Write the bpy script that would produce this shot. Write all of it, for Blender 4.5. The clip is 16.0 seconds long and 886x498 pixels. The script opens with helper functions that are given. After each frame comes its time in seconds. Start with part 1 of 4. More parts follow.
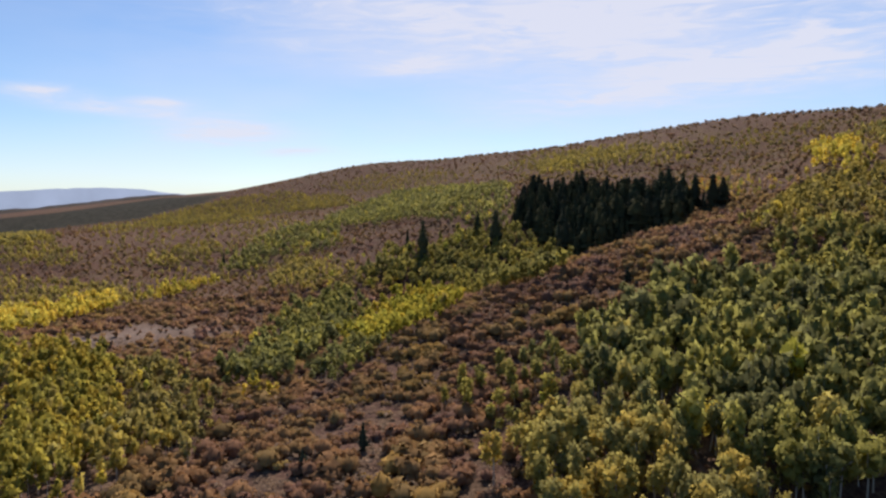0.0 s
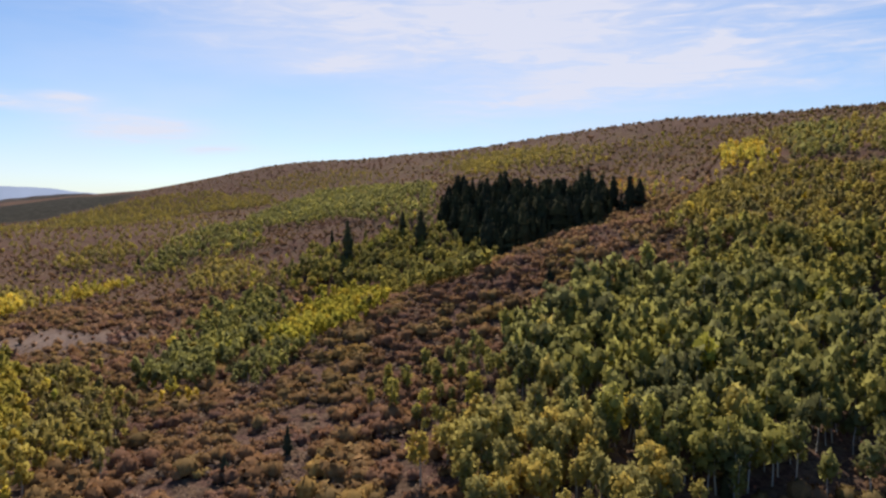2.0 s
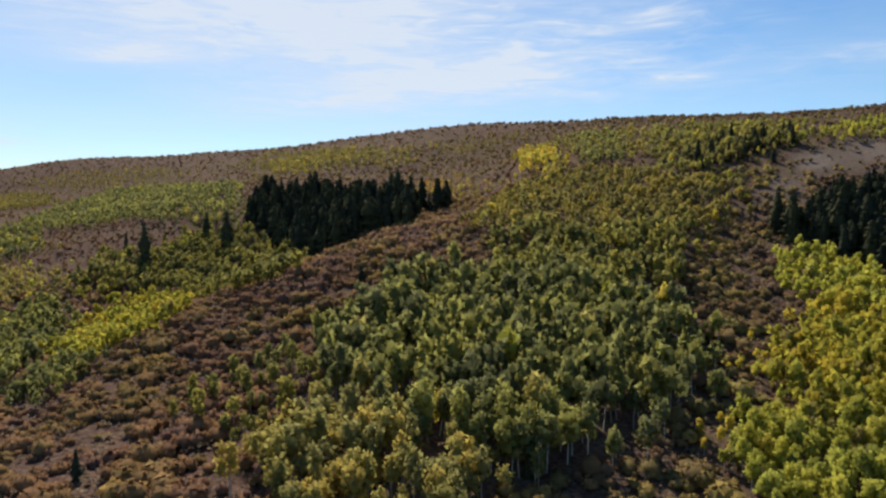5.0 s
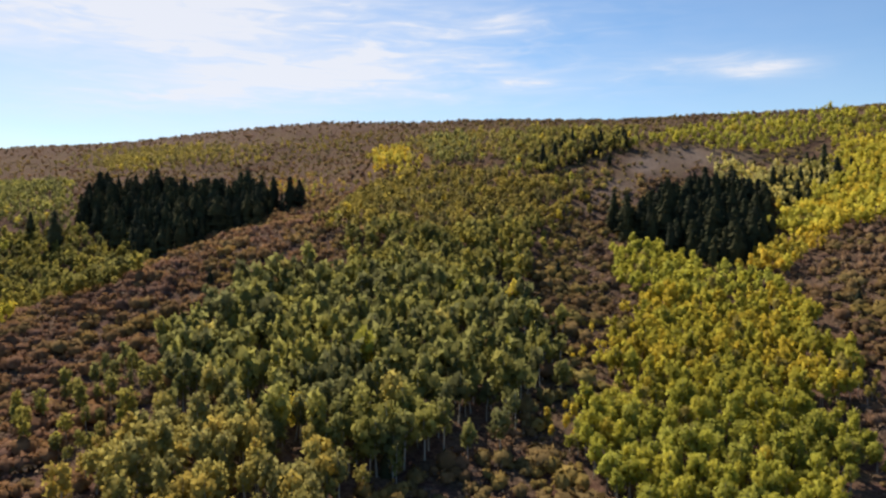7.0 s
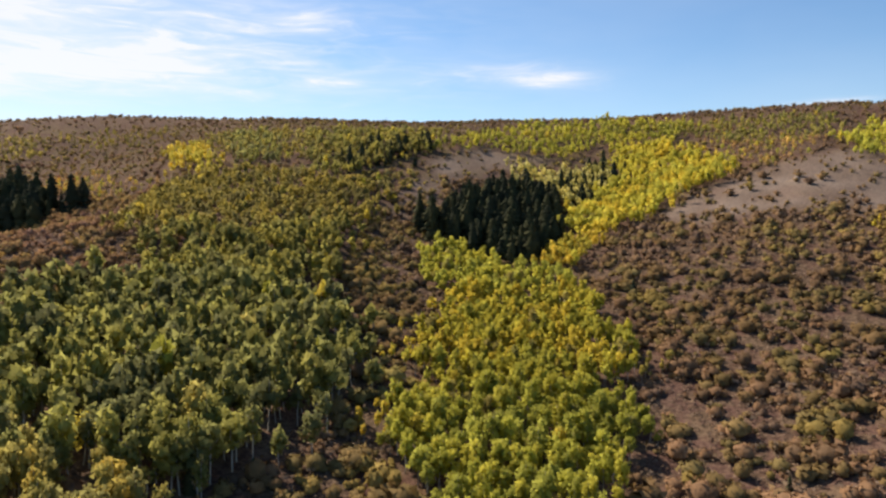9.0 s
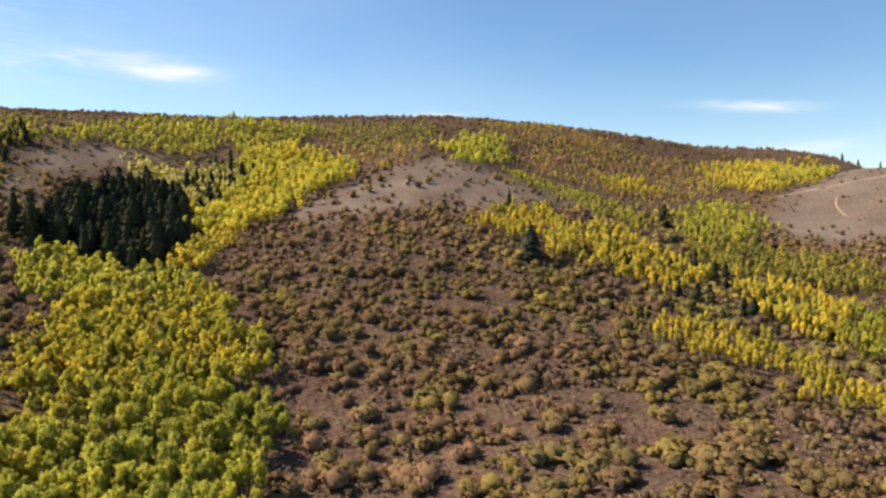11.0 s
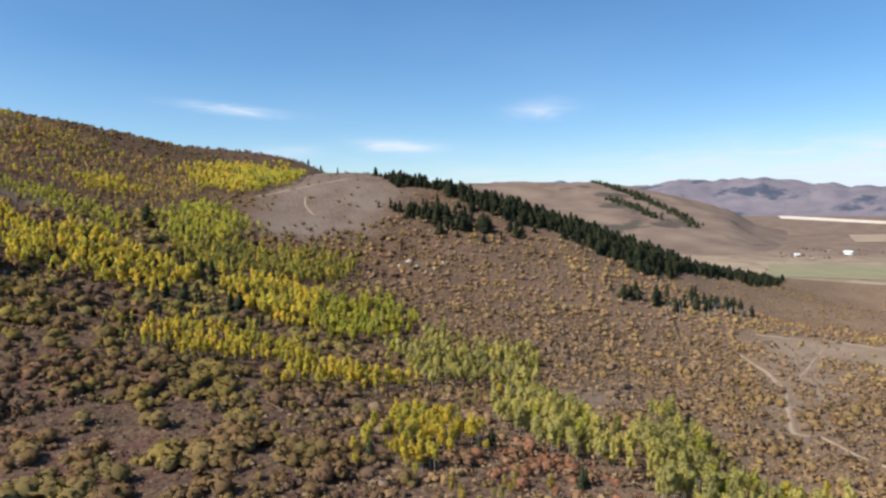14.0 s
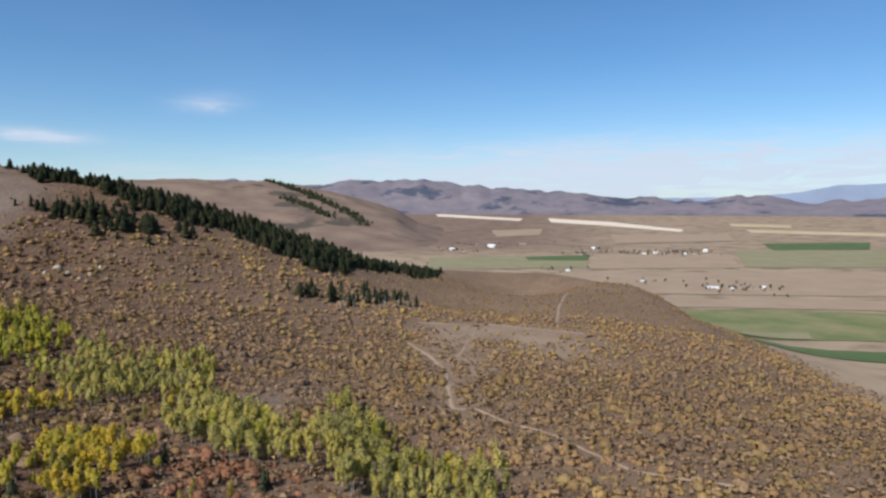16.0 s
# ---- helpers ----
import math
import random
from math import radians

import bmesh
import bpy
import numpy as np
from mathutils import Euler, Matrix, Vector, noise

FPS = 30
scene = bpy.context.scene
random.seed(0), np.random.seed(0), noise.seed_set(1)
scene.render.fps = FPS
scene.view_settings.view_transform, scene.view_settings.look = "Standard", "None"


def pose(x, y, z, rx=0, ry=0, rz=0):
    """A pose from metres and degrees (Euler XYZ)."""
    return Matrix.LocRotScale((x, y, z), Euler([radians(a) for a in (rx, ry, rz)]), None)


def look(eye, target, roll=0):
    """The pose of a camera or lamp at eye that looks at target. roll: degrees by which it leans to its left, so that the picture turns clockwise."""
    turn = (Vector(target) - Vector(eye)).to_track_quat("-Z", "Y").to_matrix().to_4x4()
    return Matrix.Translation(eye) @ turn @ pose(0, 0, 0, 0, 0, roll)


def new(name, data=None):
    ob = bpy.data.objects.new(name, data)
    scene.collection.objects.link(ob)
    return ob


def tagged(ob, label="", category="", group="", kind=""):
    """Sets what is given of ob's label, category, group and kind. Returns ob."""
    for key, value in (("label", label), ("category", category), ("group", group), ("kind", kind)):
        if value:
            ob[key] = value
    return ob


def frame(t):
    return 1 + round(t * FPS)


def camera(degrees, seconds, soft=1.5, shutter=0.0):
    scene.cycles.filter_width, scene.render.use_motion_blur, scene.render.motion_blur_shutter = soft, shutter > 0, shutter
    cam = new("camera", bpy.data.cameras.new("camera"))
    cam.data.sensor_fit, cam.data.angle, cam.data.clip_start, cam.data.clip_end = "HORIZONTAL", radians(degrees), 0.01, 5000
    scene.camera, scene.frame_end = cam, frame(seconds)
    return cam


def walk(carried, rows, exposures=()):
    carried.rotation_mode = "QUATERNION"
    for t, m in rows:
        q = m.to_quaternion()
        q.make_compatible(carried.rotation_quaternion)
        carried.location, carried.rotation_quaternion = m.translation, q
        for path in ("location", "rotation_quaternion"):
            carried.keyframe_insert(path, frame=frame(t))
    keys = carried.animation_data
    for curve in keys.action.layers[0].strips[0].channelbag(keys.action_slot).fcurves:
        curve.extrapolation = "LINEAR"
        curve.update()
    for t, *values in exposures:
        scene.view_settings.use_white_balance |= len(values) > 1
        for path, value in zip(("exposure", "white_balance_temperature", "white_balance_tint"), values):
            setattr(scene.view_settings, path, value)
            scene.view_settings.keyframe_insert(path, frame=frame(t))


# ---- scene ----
# seconds, stops, white balance
EXPOSURES = [(0.0, 0.2, 6800, 19), (2.5, 0.2, 6800, 18), (4.0, 0.2, 6450, 7), (7.0, 0.36, 7150, 14), (8.0, 0.44, 7250, 14), (10.5, 0.66, 7450, 13), (11.0, 0.68, 7400, 12), (12.0, 0.64, 6900, 11), (13.0, 0.48, 6450, 10), (14.5, 0.28, 6250, 9), (16.0, 0.05, 6150, 10)]
# The camera hovers and turns: seconds, bearing to the left, pitch, roll.
EYE = 60.0
cam = camera(64.7, 16.0, soft=2.5)
TURNS = [
    (0.0, 0.00, -3.46, 0.12),
    (0.5, -0.96, -3.47, 0.13),
    (1.0, -2.38, -3.46, 0.08),
    (1.5, -4.10, -3.46, 0.11),
    (2.0, -6.11, -3.46, 0.05),
    (2.5, -8.55, -3.45, -0.01),
    (3.0, -11.07, -3.43, 0.03),
    (3.5, -13.57, -3.42, 0.03),
    (4.0, -16.08, -3.41, -0.01),
    (4.5, -18.72, -3.41, -0.02),
    (5.0, -21.49, -3.41, -0.03),
    (5.5, -24.37, -3.41, -0.04),
    (6.0, -27.33, -3.42, -0.04),
    (6.5, -30.32, -3.42, -0.05),
    (7.0, -33.33, -3.42, -0.06),
    (7.5, -36.45, -3.42, -0.09),
    (8.0, -39.73, -3.41, -0.01),
    (8.5, -43.75, -3.40, 0.01),
    (9.0, -48.93, -3.39, 0.03),
    (9.5, -55.15, -3.39, 0.05),
    (10.0, -62.30, -3.38, 0.07),
    (10.5, -70.24, -3.38, 0.09),
    (11.0, -78.55, -3.38, 0.09),
    (11.5, -86.79, -3.41, 0.04),
    (12.0, -94.35, -3.42, 0.05),
    (12.5, -100.46, -3.43, 0.06),
    (13.0, -106.31, -3.44, 0.00),
    (13.5, -112.43, -3.46, -0.01),
    (14.0, -118.97, -3.47, -0.02),
    (14.5, -125.54, -3.47, -0.04),
    (15.0, -132.09, -3.47, -0.12),
    (15.5, -138.75, -3.49, -0.18),
    (16.0, -145.13, -3.52, -0.16),
]
walk(cam, [(t, pose(0, 0, EYE, 90 + pitch, roll, yaw)) for t, yaw, pitch, roll in TURNS], EXPOSURES)

# ---- sky and sun ----
SUN_BEARING, SUN_HEIGHT = 4.0, 44.0
world = bpy.data.worlds.new("world")
scene.world = world
world.use_nodes = True
wn, wl = world.node_tree.nodes, world.node_tree.links
wn.clear()


def wnode(kind, **values):
    n = wn.new(kind)
    for key, value in values.items():
        n.inputs[key].default_value = value
    return n


sky = wn.new("ShaderNodeTexSky")
sky.sky_type, sky.sun_disc = "NISHITA", False
sky.sun_elevation, sky.sun_rotation = radians(SUN_HEIGHT), radians(SUN_BEARING)
sky.altitude, sky.air_density, sky.dust_density, sky.ozone_density = 1800, 1.0, 0.2, 1.2
# thin cirrus: bearing, height, half length and half depth in degrees, rise, strength
CIRRUS = []
CIRRUS += [
    (-30.0, 8.2, 2.5, 0.42, -0.00, 0.75),
    (-27.4, 7.3, 2.3, 0.37, -0.05, 0.60),
    (-22.0, 7.8, 2.1, 0.37, 0.00, 0.50),
    (-17.5, 5.8, 3.9, 0.83, 0.00, 0.75),
    (-21.2, 6.8, 5.1, 0.56, -0.08, 0.35),
    (-12.0, 4.4, 2.1, 0.28, 0.05, 0.75),
    (-1.8, 11.1, 3.2, 0.51, 0.06, 0.60),
    (12.3, 13.1, 5.1, 0.83, 0.00, 0.50),
    (5.2, 15.3, 19.4, 3.24, 0.00, 0.50),
]
CIRRUS += [
    (22.3, 10.4, 15.3, 1.39, 0.16, 0.50),
    (40.0, 10.1, 2.5, 0.46, 0.00, 0.40),
    (20.0, 9.8, 11.6, 1.85, 0.10, 0.40),
    (57.3, 10.2, 2.8, 0.60, -0.05, 0.85),
    (53.0, 10.8, 6.0, 0.65, 0.00, 0.35),
    (38.2, 14.3, 2.8, 0.65, 0.00, 0.45),
    (18.7, 14.0, 19.4, 2.78, 0.00, 0.50),
    (33.2, 9.7, 15.3, 1.85, 0.00, 0.30),
    (77.9, 7.4, 2.1, 0.23, 0.00, 0.70),
]
CIRRUS += [
    (105.9, 4.2, 2.8, 0.42, 0.00, 0.50),
    (102.1, 7.5, 3.7, 0.32, -0.05, 0.35),
    (102.3, 7.4, 3.2, 0.32, -0.10, 0.40),
    (115.0, 4.8, 2.8, 0.51, -0.03, 0.45),
    (126.8, 7.8, 2.1, 0.65, 0.05, 0.60),
    (106.4, 4.4, 2.0, 0.25, 0.08, 0.40),
    (159.4, 3.5, 19.4, 1.48, 0.00, 1.1),
    (115.7, 4.9, 3.2, 0.42, -0.05, 0.50),
    (175.0, 2.9, 13.9, 1.85, 0.00, 0.9),
    (150.0, 1.6, 34.0, 1.5, 0.00, 1.0),
]
where, parts = wn.new("ShaderNodeTexCoord"), wn.new("ShaderNodeSeparateXYZ")
wl.new(where.outputs["Generated"], parts.inputs["Vector"])


def calc(operation, *values):
    n = wn.new("ShaderNodeMath")
    n.operation = operation
    for socket, value in zip(n.inputs, values):
        if isinstance(value, (int, float)):
            socket.default_value = value
        else:
            wl.new(value, socket)
    return n.outputs["Value"]


bearing = calc("MULTIPLY", calc("ARCTAN2", parts.outputs["X"], parts.outputs["Y"]), 57.2958)
rising = calc("MULTIPLY", calc("ARCSINE", parts.outputs["Z"]), 57.2958)
stretch = wn.new("ShaderNodeMapping")
stretch.inputs["Scale"].default_value = (7.0, 7.0, 48.0)
wl.new(where.outputs["Generated"], stretch.inputs["Vector"])
wisp = wnode("ShaderNodeTexNoise", Scale=1.5, Detail=7.0, Roughness=0.6, Distortion=0.9)
wl.new(stretch.outputs["Vector"], wisp.inputs["Vector"])
ragged = calc("SUBTRACT", wisp.outputs["Fac"], 0.5)
cover = None
for b0, e0, half, depth, slope, strength in CIRRUS:
    db = calc("SUBTRACT", bearing, b0)
    de = calc("SUBTRACT", calc("SUBTRACT", rising, e0), calc("MULTIPLY", db, slope))
    far = calc("ADD", calc("POWER", calc("ABSOLUTE", calc("DIVIDE", db, half)), 2.0), calc("POWER", calc("ABSOLUTE", calc("DIVIDE", de, depth)), 2.0))
    strength = strength * 1.15 if half < 6 else strength
    one = calc("MULTIPLY", calc("POWER", 2.718, calc("MULTIPLY", calc("ADD", far, calc("MULTIPLY", ragged, -5.0)), -0.9)), strength)
    cover = one if cover is None else calc("ADD", cover, one)
# a faint uneven veil everywhere, thicker under the sun
soft_map = wn.new("ShaderNodeMapping")
soft_map.inputs["Scale"].default_value = (1.6, 1.6, 5.0)
wl.new(where.outputs["Generated"], soft_map.inputs["Vector"])
haze = wnode("ShaderNodeTexNoise", Scale=1.4, Detail=4.0, Roughness=0.5)
wl.new(soft_map.outputs["Vector"], haze.inputs["Vector"])
veil = calc("MULTIPLY", calc("MAXIMUM", calc("ADD", haze.outputs["Fac"], -0.17), 0.0), calc("ADD", 0.12, calc("POWER", 2.718, calc("MULTIPLY", calc("POWER", calc("ABSOLUTE", calc("DIVIDE", calc("SUBTRACT", bearing, 8.0), 46.0)), 2.0), -1.0))))
cover = calc("MINIMUM", calc("ADD", calc("MULTIPLY", cover, 0.6), calc("MAXIMUM", veil, 0.0)), 0.9)
low = calc("MULTIPLY", calc("POWER", 2.718, calc("MULTIPLY", calc("POWER", calc("MULTIPLY", calc("MAXIMUM", rising, 0.0), 0.28), 2.0), -1.0)), 0.1)
cover = calc("MAXIMUM", cover, calc("ADD", low, calc("MULTIPLY", cover, 0.4)))
cloudy = wn.new("ShaderNodeMixRGB")
cloudy.inputs["Color2"].default_value = (5.3, 5.8, 6.6, 1)
wl.new(cover, cloudy.inputs["Fac"])
deep = wnode("ShaderNodeHueSaturation", Saturation=1.3, Value=0.94)
pale = wn.new("ShaderNodeMixRGB")
pale.blend_type = "MULTIPLY"
pale.inputs["Color2"].default_value = (0.57, 0.64, 0.72, 1)
wl.new(calc("POWER", 2.718, calc("MULTIPLY", calc("MAXIMUM", rising, 0.0), -0.3)), pale.inputs["Fac"])
wl.new(sky.outputs["Color"], pale.inputs["Color1"])
wl.new(pale.outputs["Color"], deep.inputs["Color"])
wl.new(deep.outputs["Color"], cloudy.inputs["Color1"])
back = wnode("ShaderNodeBackground", Strength=0.12)
wl.new(cloudy.outputs["Color"], back.inputs["Color"])
wout = wn.new("ShaderNodeOutputWorld")
wl.new(back.outputs["Background"], wout.inputs["Surface"])

sun = new("sun", bpy.data.lights.new("sun", "SUN"))
sun.data.energy, sun.data.angle, sun.data.color = 5.0, radians(0.53), (1.0, 0.94, 0.86)
b, e = radians(SUN_BEARING), radians(SUN_HEIGHT)
sun.matrix_world = look((900 * math.sin(b) * math.cos(e), 900 * math.cos(b) * math.cos(e), 900 * math.sin(e)), (0, 0, 0))

# ---- materials ----
def material(name, roughness=0.9):
    m = bpy.data.materials.new(name)
    m.use_nodes = True
    nodes, links = m.node_tree.nodes, m.node_tree.links
    shader = nodes["Principled BSDF"]
    shader.inputs["Roughness"].default_value = roughness
    shader.inputs["Specular IOR Level"].default_value = 0.02
    return m, nodes, links, shader


def add(nodes, kind, **values):
    n = nodes.new(kind)
    for key, value in values.items():
        n.inputs[key].default_value = value
    return n


def mixed(nodes, links, fac, one, two, blend="MIX"):
    n = nodes.new("ShaderNodeMixRGB")
    n.blend_type = blend
    for socket, value in zip(n.inputs, (fac, one, two)):
        if isinstance(value, (int, float)):
            socket.default_value = value
        elif isinstance(value, tuple):
            socket.default_value = (*value, 1)
        else:
            links.new(value, socket)
    return n.outputs["Color"]


def grain(nodes, links, scale, low, high, detail=5.0, source="Object"):
    tc = nodes.new("ShaderNodeTexCoord")
    n = add(nodes, "ShaderNodeTexNoise", Scale=scale, Detail=detail, Roughness=0.6)
    links.new(tc.outputs[source], n.inputs["Vector"])
    r = add(nodes, "ShaderNodeMapRange", **{"From Min": low, "From Max": high})
    links.new(n.outputs["Fac"], r.inputs["Value"])
    return r.outputs["Result"]


def ground_material():
    """Dry brown hillside soil, low sage and dead grass; bare tan earth, rusty brush and tracks by the attributes of the land."""
    m, n, l, s = material("hillside_soil", 0.95)
    big, mid, fine = grain(n, l, 0.014, 0.38, 0.62), grain(n, l, 0.045, 0.4, 0.6), grain(n, l, 0.8, 0.42, 0.6, 8.0)
    tuft = grain(n, l, 0.12, 0.44, 0.57, 8.0)
    c = mixed(n, l, big, (0.11, 0.053, 0.04), (0.138, 0.07, 0.052))
    c = mixed(n, l, mid, c, (0.078, 0.047, 0.036))
    att = {k: n.new("ShaderNodeAttribute") for k in ("bare", "red", "brush", "woods", "plain", "dry", "rolling")}
    for k, a in att.items():
        a.attribute_name = k
    c = mixed(n, l, att["red"].outputs["Fac"], c, (0.118, 0.06, 0.049))
    cover = mixed(n, l, att["brush"].outputs["Fac"], mixed(n, l, mid, (0.15, 0.1, 0.062), (0.11, 0.072, 0.046)), mixed(n, l, mid, (0.17, 0.135, 0.05), (0.12, 0.09, 0.04)))
    # soil and cover both blend to paler tan with rising bearing
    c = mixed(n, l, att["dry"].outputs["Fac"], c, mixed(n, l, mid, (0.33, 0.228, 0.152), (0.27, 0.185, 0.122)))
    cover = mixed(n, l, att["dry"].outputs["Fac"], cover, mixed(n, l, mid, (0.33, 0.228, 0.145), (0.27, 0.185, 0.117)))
    c = mixed(n, l, tuft, c, cover)
    speck = mixed(n, l, 1.0, grain(n, l, 0.4, 0.52, 0.6, 6.0), att["dry"].outputs["Fac"], "MULTIPLY")
    c = mixed(n, l, speck, c, (0.16, 0.105, 0.07))
    c = mixed(n, l, att["bare"].outputs["Fac"], c, mixed(n, l, att["dry"].outputs["Fac"], mixed(n, l, mid, (0.25, 0.2, 0.165), (0.2, 0.157, 0.13)), mixed(n, l, mid, (0.5, 0.38, 0.26), (0.42, 0.31, 0.21))))
    c = mixed(n, l, att["plain"].outputs["Fac"], c, mixed(n, l, att["rolling"].outputs["Fac"], mixed(n, l, big, (0.38, 0.285, 0.195), (0.3, 0.235, 0.16)), mixed(n, l, big, (0.24, 0.17, 0.125), (0.18, 0.128, 0.1))))
    scrub = mixed(n, l, grain(n, l, 0.02, 0.5, 0.62, 10.0), (0, 0, 0), (0.55, 0.55, 0.55))
    c = mixed(n, l, mixed(n, l, 1.0, scrub, att["plain"].outputs["Fac"], "MULTIPLY"), c, (0.13, 0.09, 0.062))
    # fine grain: dead brush, with shadow between small plants put into its dark tone
    c = mixed(n, l, mixed(n, l, att["plain"].outputs["Fac"], (0.42, 0.42, 0.42), (0.06, 0.06, 0.06)), c, mixed(n, l, fine, (0.035, 0.023, 0.018), (0.19, 0.13, 0.085)))
    c = mixed(n, l, att["woods"].outputs["Fac"], c, mixed(n, l, tuft, (0.02, 0.022, 0.016), (0.05, 0.045, 0.032)))
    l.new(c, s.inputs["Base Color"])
    bump = add(n, "ShaderNodeBump", Strength=0.7, Distance=0.25)
    l.new(mixed(n, l, 0.4, tuft, fine), bump.inputs["Height"])
    l.new(bump.outputs["Normal"], s.inputs["Normal"])
    return m


def leaf_material(name, through_light=0.25, rough=0.75):
    """Leaves and twigs: the colour of each plant is in the attribute tone, varied clump by clump."""
    m, n, l, s = material(name, rough)
    tone = n.new("ShaderNodeAttribute")
    tone.attribute_name = "tone"
    geo, info = n.new("ShaderNodeNewGeometry"), n.new("ShaderNodeObjectInfo")
    vary = add(n, "ShaderNodeMapRange", **{"To Min": 0.92, "To Max": 1.08})
    l.new(geo.outputs["Random Per Island"], vary.inputs["Value"])
    each = add(n, "ShaderNodeMapRange", **{"To Min": 0.88, "To Max": 1.12})
    l.new(info.outputs["Random"], each.inputs["Value"])
    leafy = add(n, "ShaderNodeTexNoise", Scale=1.6, Detail=4.0, Roughness=0.65)
    l.new(geo.outputs["Position"], leafy.inputs["Vector"])
    spread = add(n, "ShaderNodeMapRange", **{"From Min": 0.3, "From Max": 0.7})
    l.new(leafy.outputs["Fac"], spread.inputs["Value"])
    clump = spread.outputs["Result"]
    c = mixed(n, l, 1.0, tone.outputs["Color"], vary.outputs["Result"], "MULTIPLY")
    c = mixed(n, l, 1.0, c, each.outputs["Result"], "MULTIPLY")
    c = mixed(n, l, 1.0, c, mixed(n, l, clump, (0.83, 0.83, 0.83), (1.17, 1.17, 1.17)), "MULTIPLY")
    l.new(c, s.inputs["Base Color"])
    if through_light:
        t, mix = n.new("ShaderNodeBsdfTranslucent"), n.new("ShaderNodeMixShader")
        l.new(c, t.inputs["Color"])
        mix.inputs["Fac"].default_value = through_light
        l.new(s.outputs["BSDF"], mix.inputs[1])
        l.new(t.outputs["BSDF"], mix.inputs[2])
        l.new(mix.outputs["Shader"], n["Material Output"].inputs["Surface"])
    return m


def plain_material(name, low, high, scale=0.8, rough=0.85, bump=0.0):
    m, n, l, s = material(name, rough)
    g = grain(n, l, scale, 0.3, 0.7)
    l.new(mixed(n, l, g, low, high), s.inputs["Base Color"])
    if bump:
        bm_node = add(n, "ShaderNodeBump", Strength=0.6, Distance=bump)
        l.new(g, bm_node.inputs["Height"])
        l.new(bm_node.outputs["Normal"], s.inputs["Normal"])
    return m


def range_material(name, low, high, woods):
    """Far hills: dry grass and scrub with patches of dark woods in the hollows."""
    m, n, l, s = material(name, 0.95)
    c = mixed(n, l, grain(n, l, 0.01, 0.35, 0.65, 8.0), low, high)
    c = mixed(n, l, grain(n, l, 0.0045, 0.56, 0.62, 9.0), c, woods)
    l.new(c, s.inputs["Base Color"])
    return m


SOIL = ground_material()
LEAF = leaf_material("aspen_leaves", 0.58)
NEEDLE = leaf_material("conifer_needles", 0.06, 0.8)
TWIG = leaf_material("shrub_twigs", 0.35, 0.9)
BARK = plain_material("aspen_bark", (0.3, 0.28, 0.23), (0.46, 0.44, 0.38), 1.5, 0.8, 0.02)
DARK_BARK = plain_material("conifer_bark", (0.06, 0.045, 0.035), (0.1, 0.075, 0.055), 3.0, 0.9, 0.03)

# ---- the lie of the land ----
# Crests, gullies and slopes as lines in plan with their heights; the land is the smooth surface over them.
LAND = {}
LAND["main_ridge"] = [(-653, 1784, 92), (-392, 1603, 108), (-145, 1342, 142), (50, 1129, 141), (228, 902, 151), (310, 737, 153), (410, 567, 146), (492, 440, 138), (566, 299, 137)]
LAND["main_ridge_south"] = [(512, 384, 138), (568, 248, 136), (591, 104, 134), (620, 15, 126), (676, -77, 120), (720, -122, 114), (741, -242, 108)]
LAND["conifer_spur"] = [(537, -192, 91), (477, -232, 81), (427, -270, 66), (393, -317, 49), (381, -382, 28), (387, -445, 14), (402, -523, 1), (393, -603, -11)]
LAND["valley_rim"] = [(303, -664, -11), (219, -644, -10), (159, -579, -13), (114, -446, -19), (75, -393, -20), (36, -328, -23), (10, -285, -22)]
LAND["aspen_gully"] = [(489, -106, 62), (367, -116, 25), (260, -116, 6), (199, -116, 0), (151, -123, -2), (107, -125, 0)]
LAND["upper_basin"] = [(558, 44, 104), (520, -11, 78), (565, -73, 80), (570, -152, 77)]
LAND["track_hill"] = [(465, -156, 59), (386, -165, 35), (337, -196, 24), (380, -241, 48), (260, -195, 10), (324, -282, 22), (261, -263, 6), (179, -181, -4)]
LAND["bench"] = [(235, -218, -6), (218, -280, -8), (208, -342, -8), (168, -352, -9), (135, -328, -12)]
LAND["behind_bench"] = [(271, -396, -12), (247, -457, -10), (281, -597, -9), (179, -488, -13)]
LAND["lower_track"] = [(103, -148, -14), (132, -194, -8), (71, -192, -11), (39, -186, -12), (119, -286, -13)]
LAND["knob_spur"] = [(445, 96, 89), (404, 94, 73), (333, 91, 51), (271, 81, 30), (225, 67, 16), (182, 54, 5), (146, 43, -3)]
LAND["knob_spur_flank"] = [(529, 31, 88), (400, 0, 54), (335, -17, 37), (248, -13, 17), (187, -10, 6), (152, -29, 5)]
LAND["knob_spur_side"] = [(362, 131, 59), (310, 151, 43), (251, 125, 23), (180, 82, 6), (134, 67, -2)]
LAND["green_gully"] = [(502, 269, 113), (452, 189, 83), (360, 186, 55), (287, 191, 35), (200, 142, 15), (147, 109, 5), (118, 90, 0)]
LAND["bare_knoll"] = [(392, 326, 99), (322, 300, 72), (238, 236, 35), (189, 190, 20), (140, 147, 11)]
LAND["dark_grove"] = [(305, 421, 104), (243, 336, 72), (190, 263, 46), (148, 208, 26), (101, 168, 14), (55, 131, 5), (99, 123, 4)]
LAND["spur_crest"] = [(172, 383, 59), (101, 335, 49), (75, 321, 40), (51, 308, 31), (16, 290, 24), (-6, 268, 13), (-24, 246, 5), (-40, 221, 1), (-79, 178, -8)]
LAND["spur_face"] = [(125, 256, 34), (32, 238, 15), (94, 193, 18), (52, 170, 9), (-17, 174, 2), (19, 144, 2), (-41, 155, 3)]
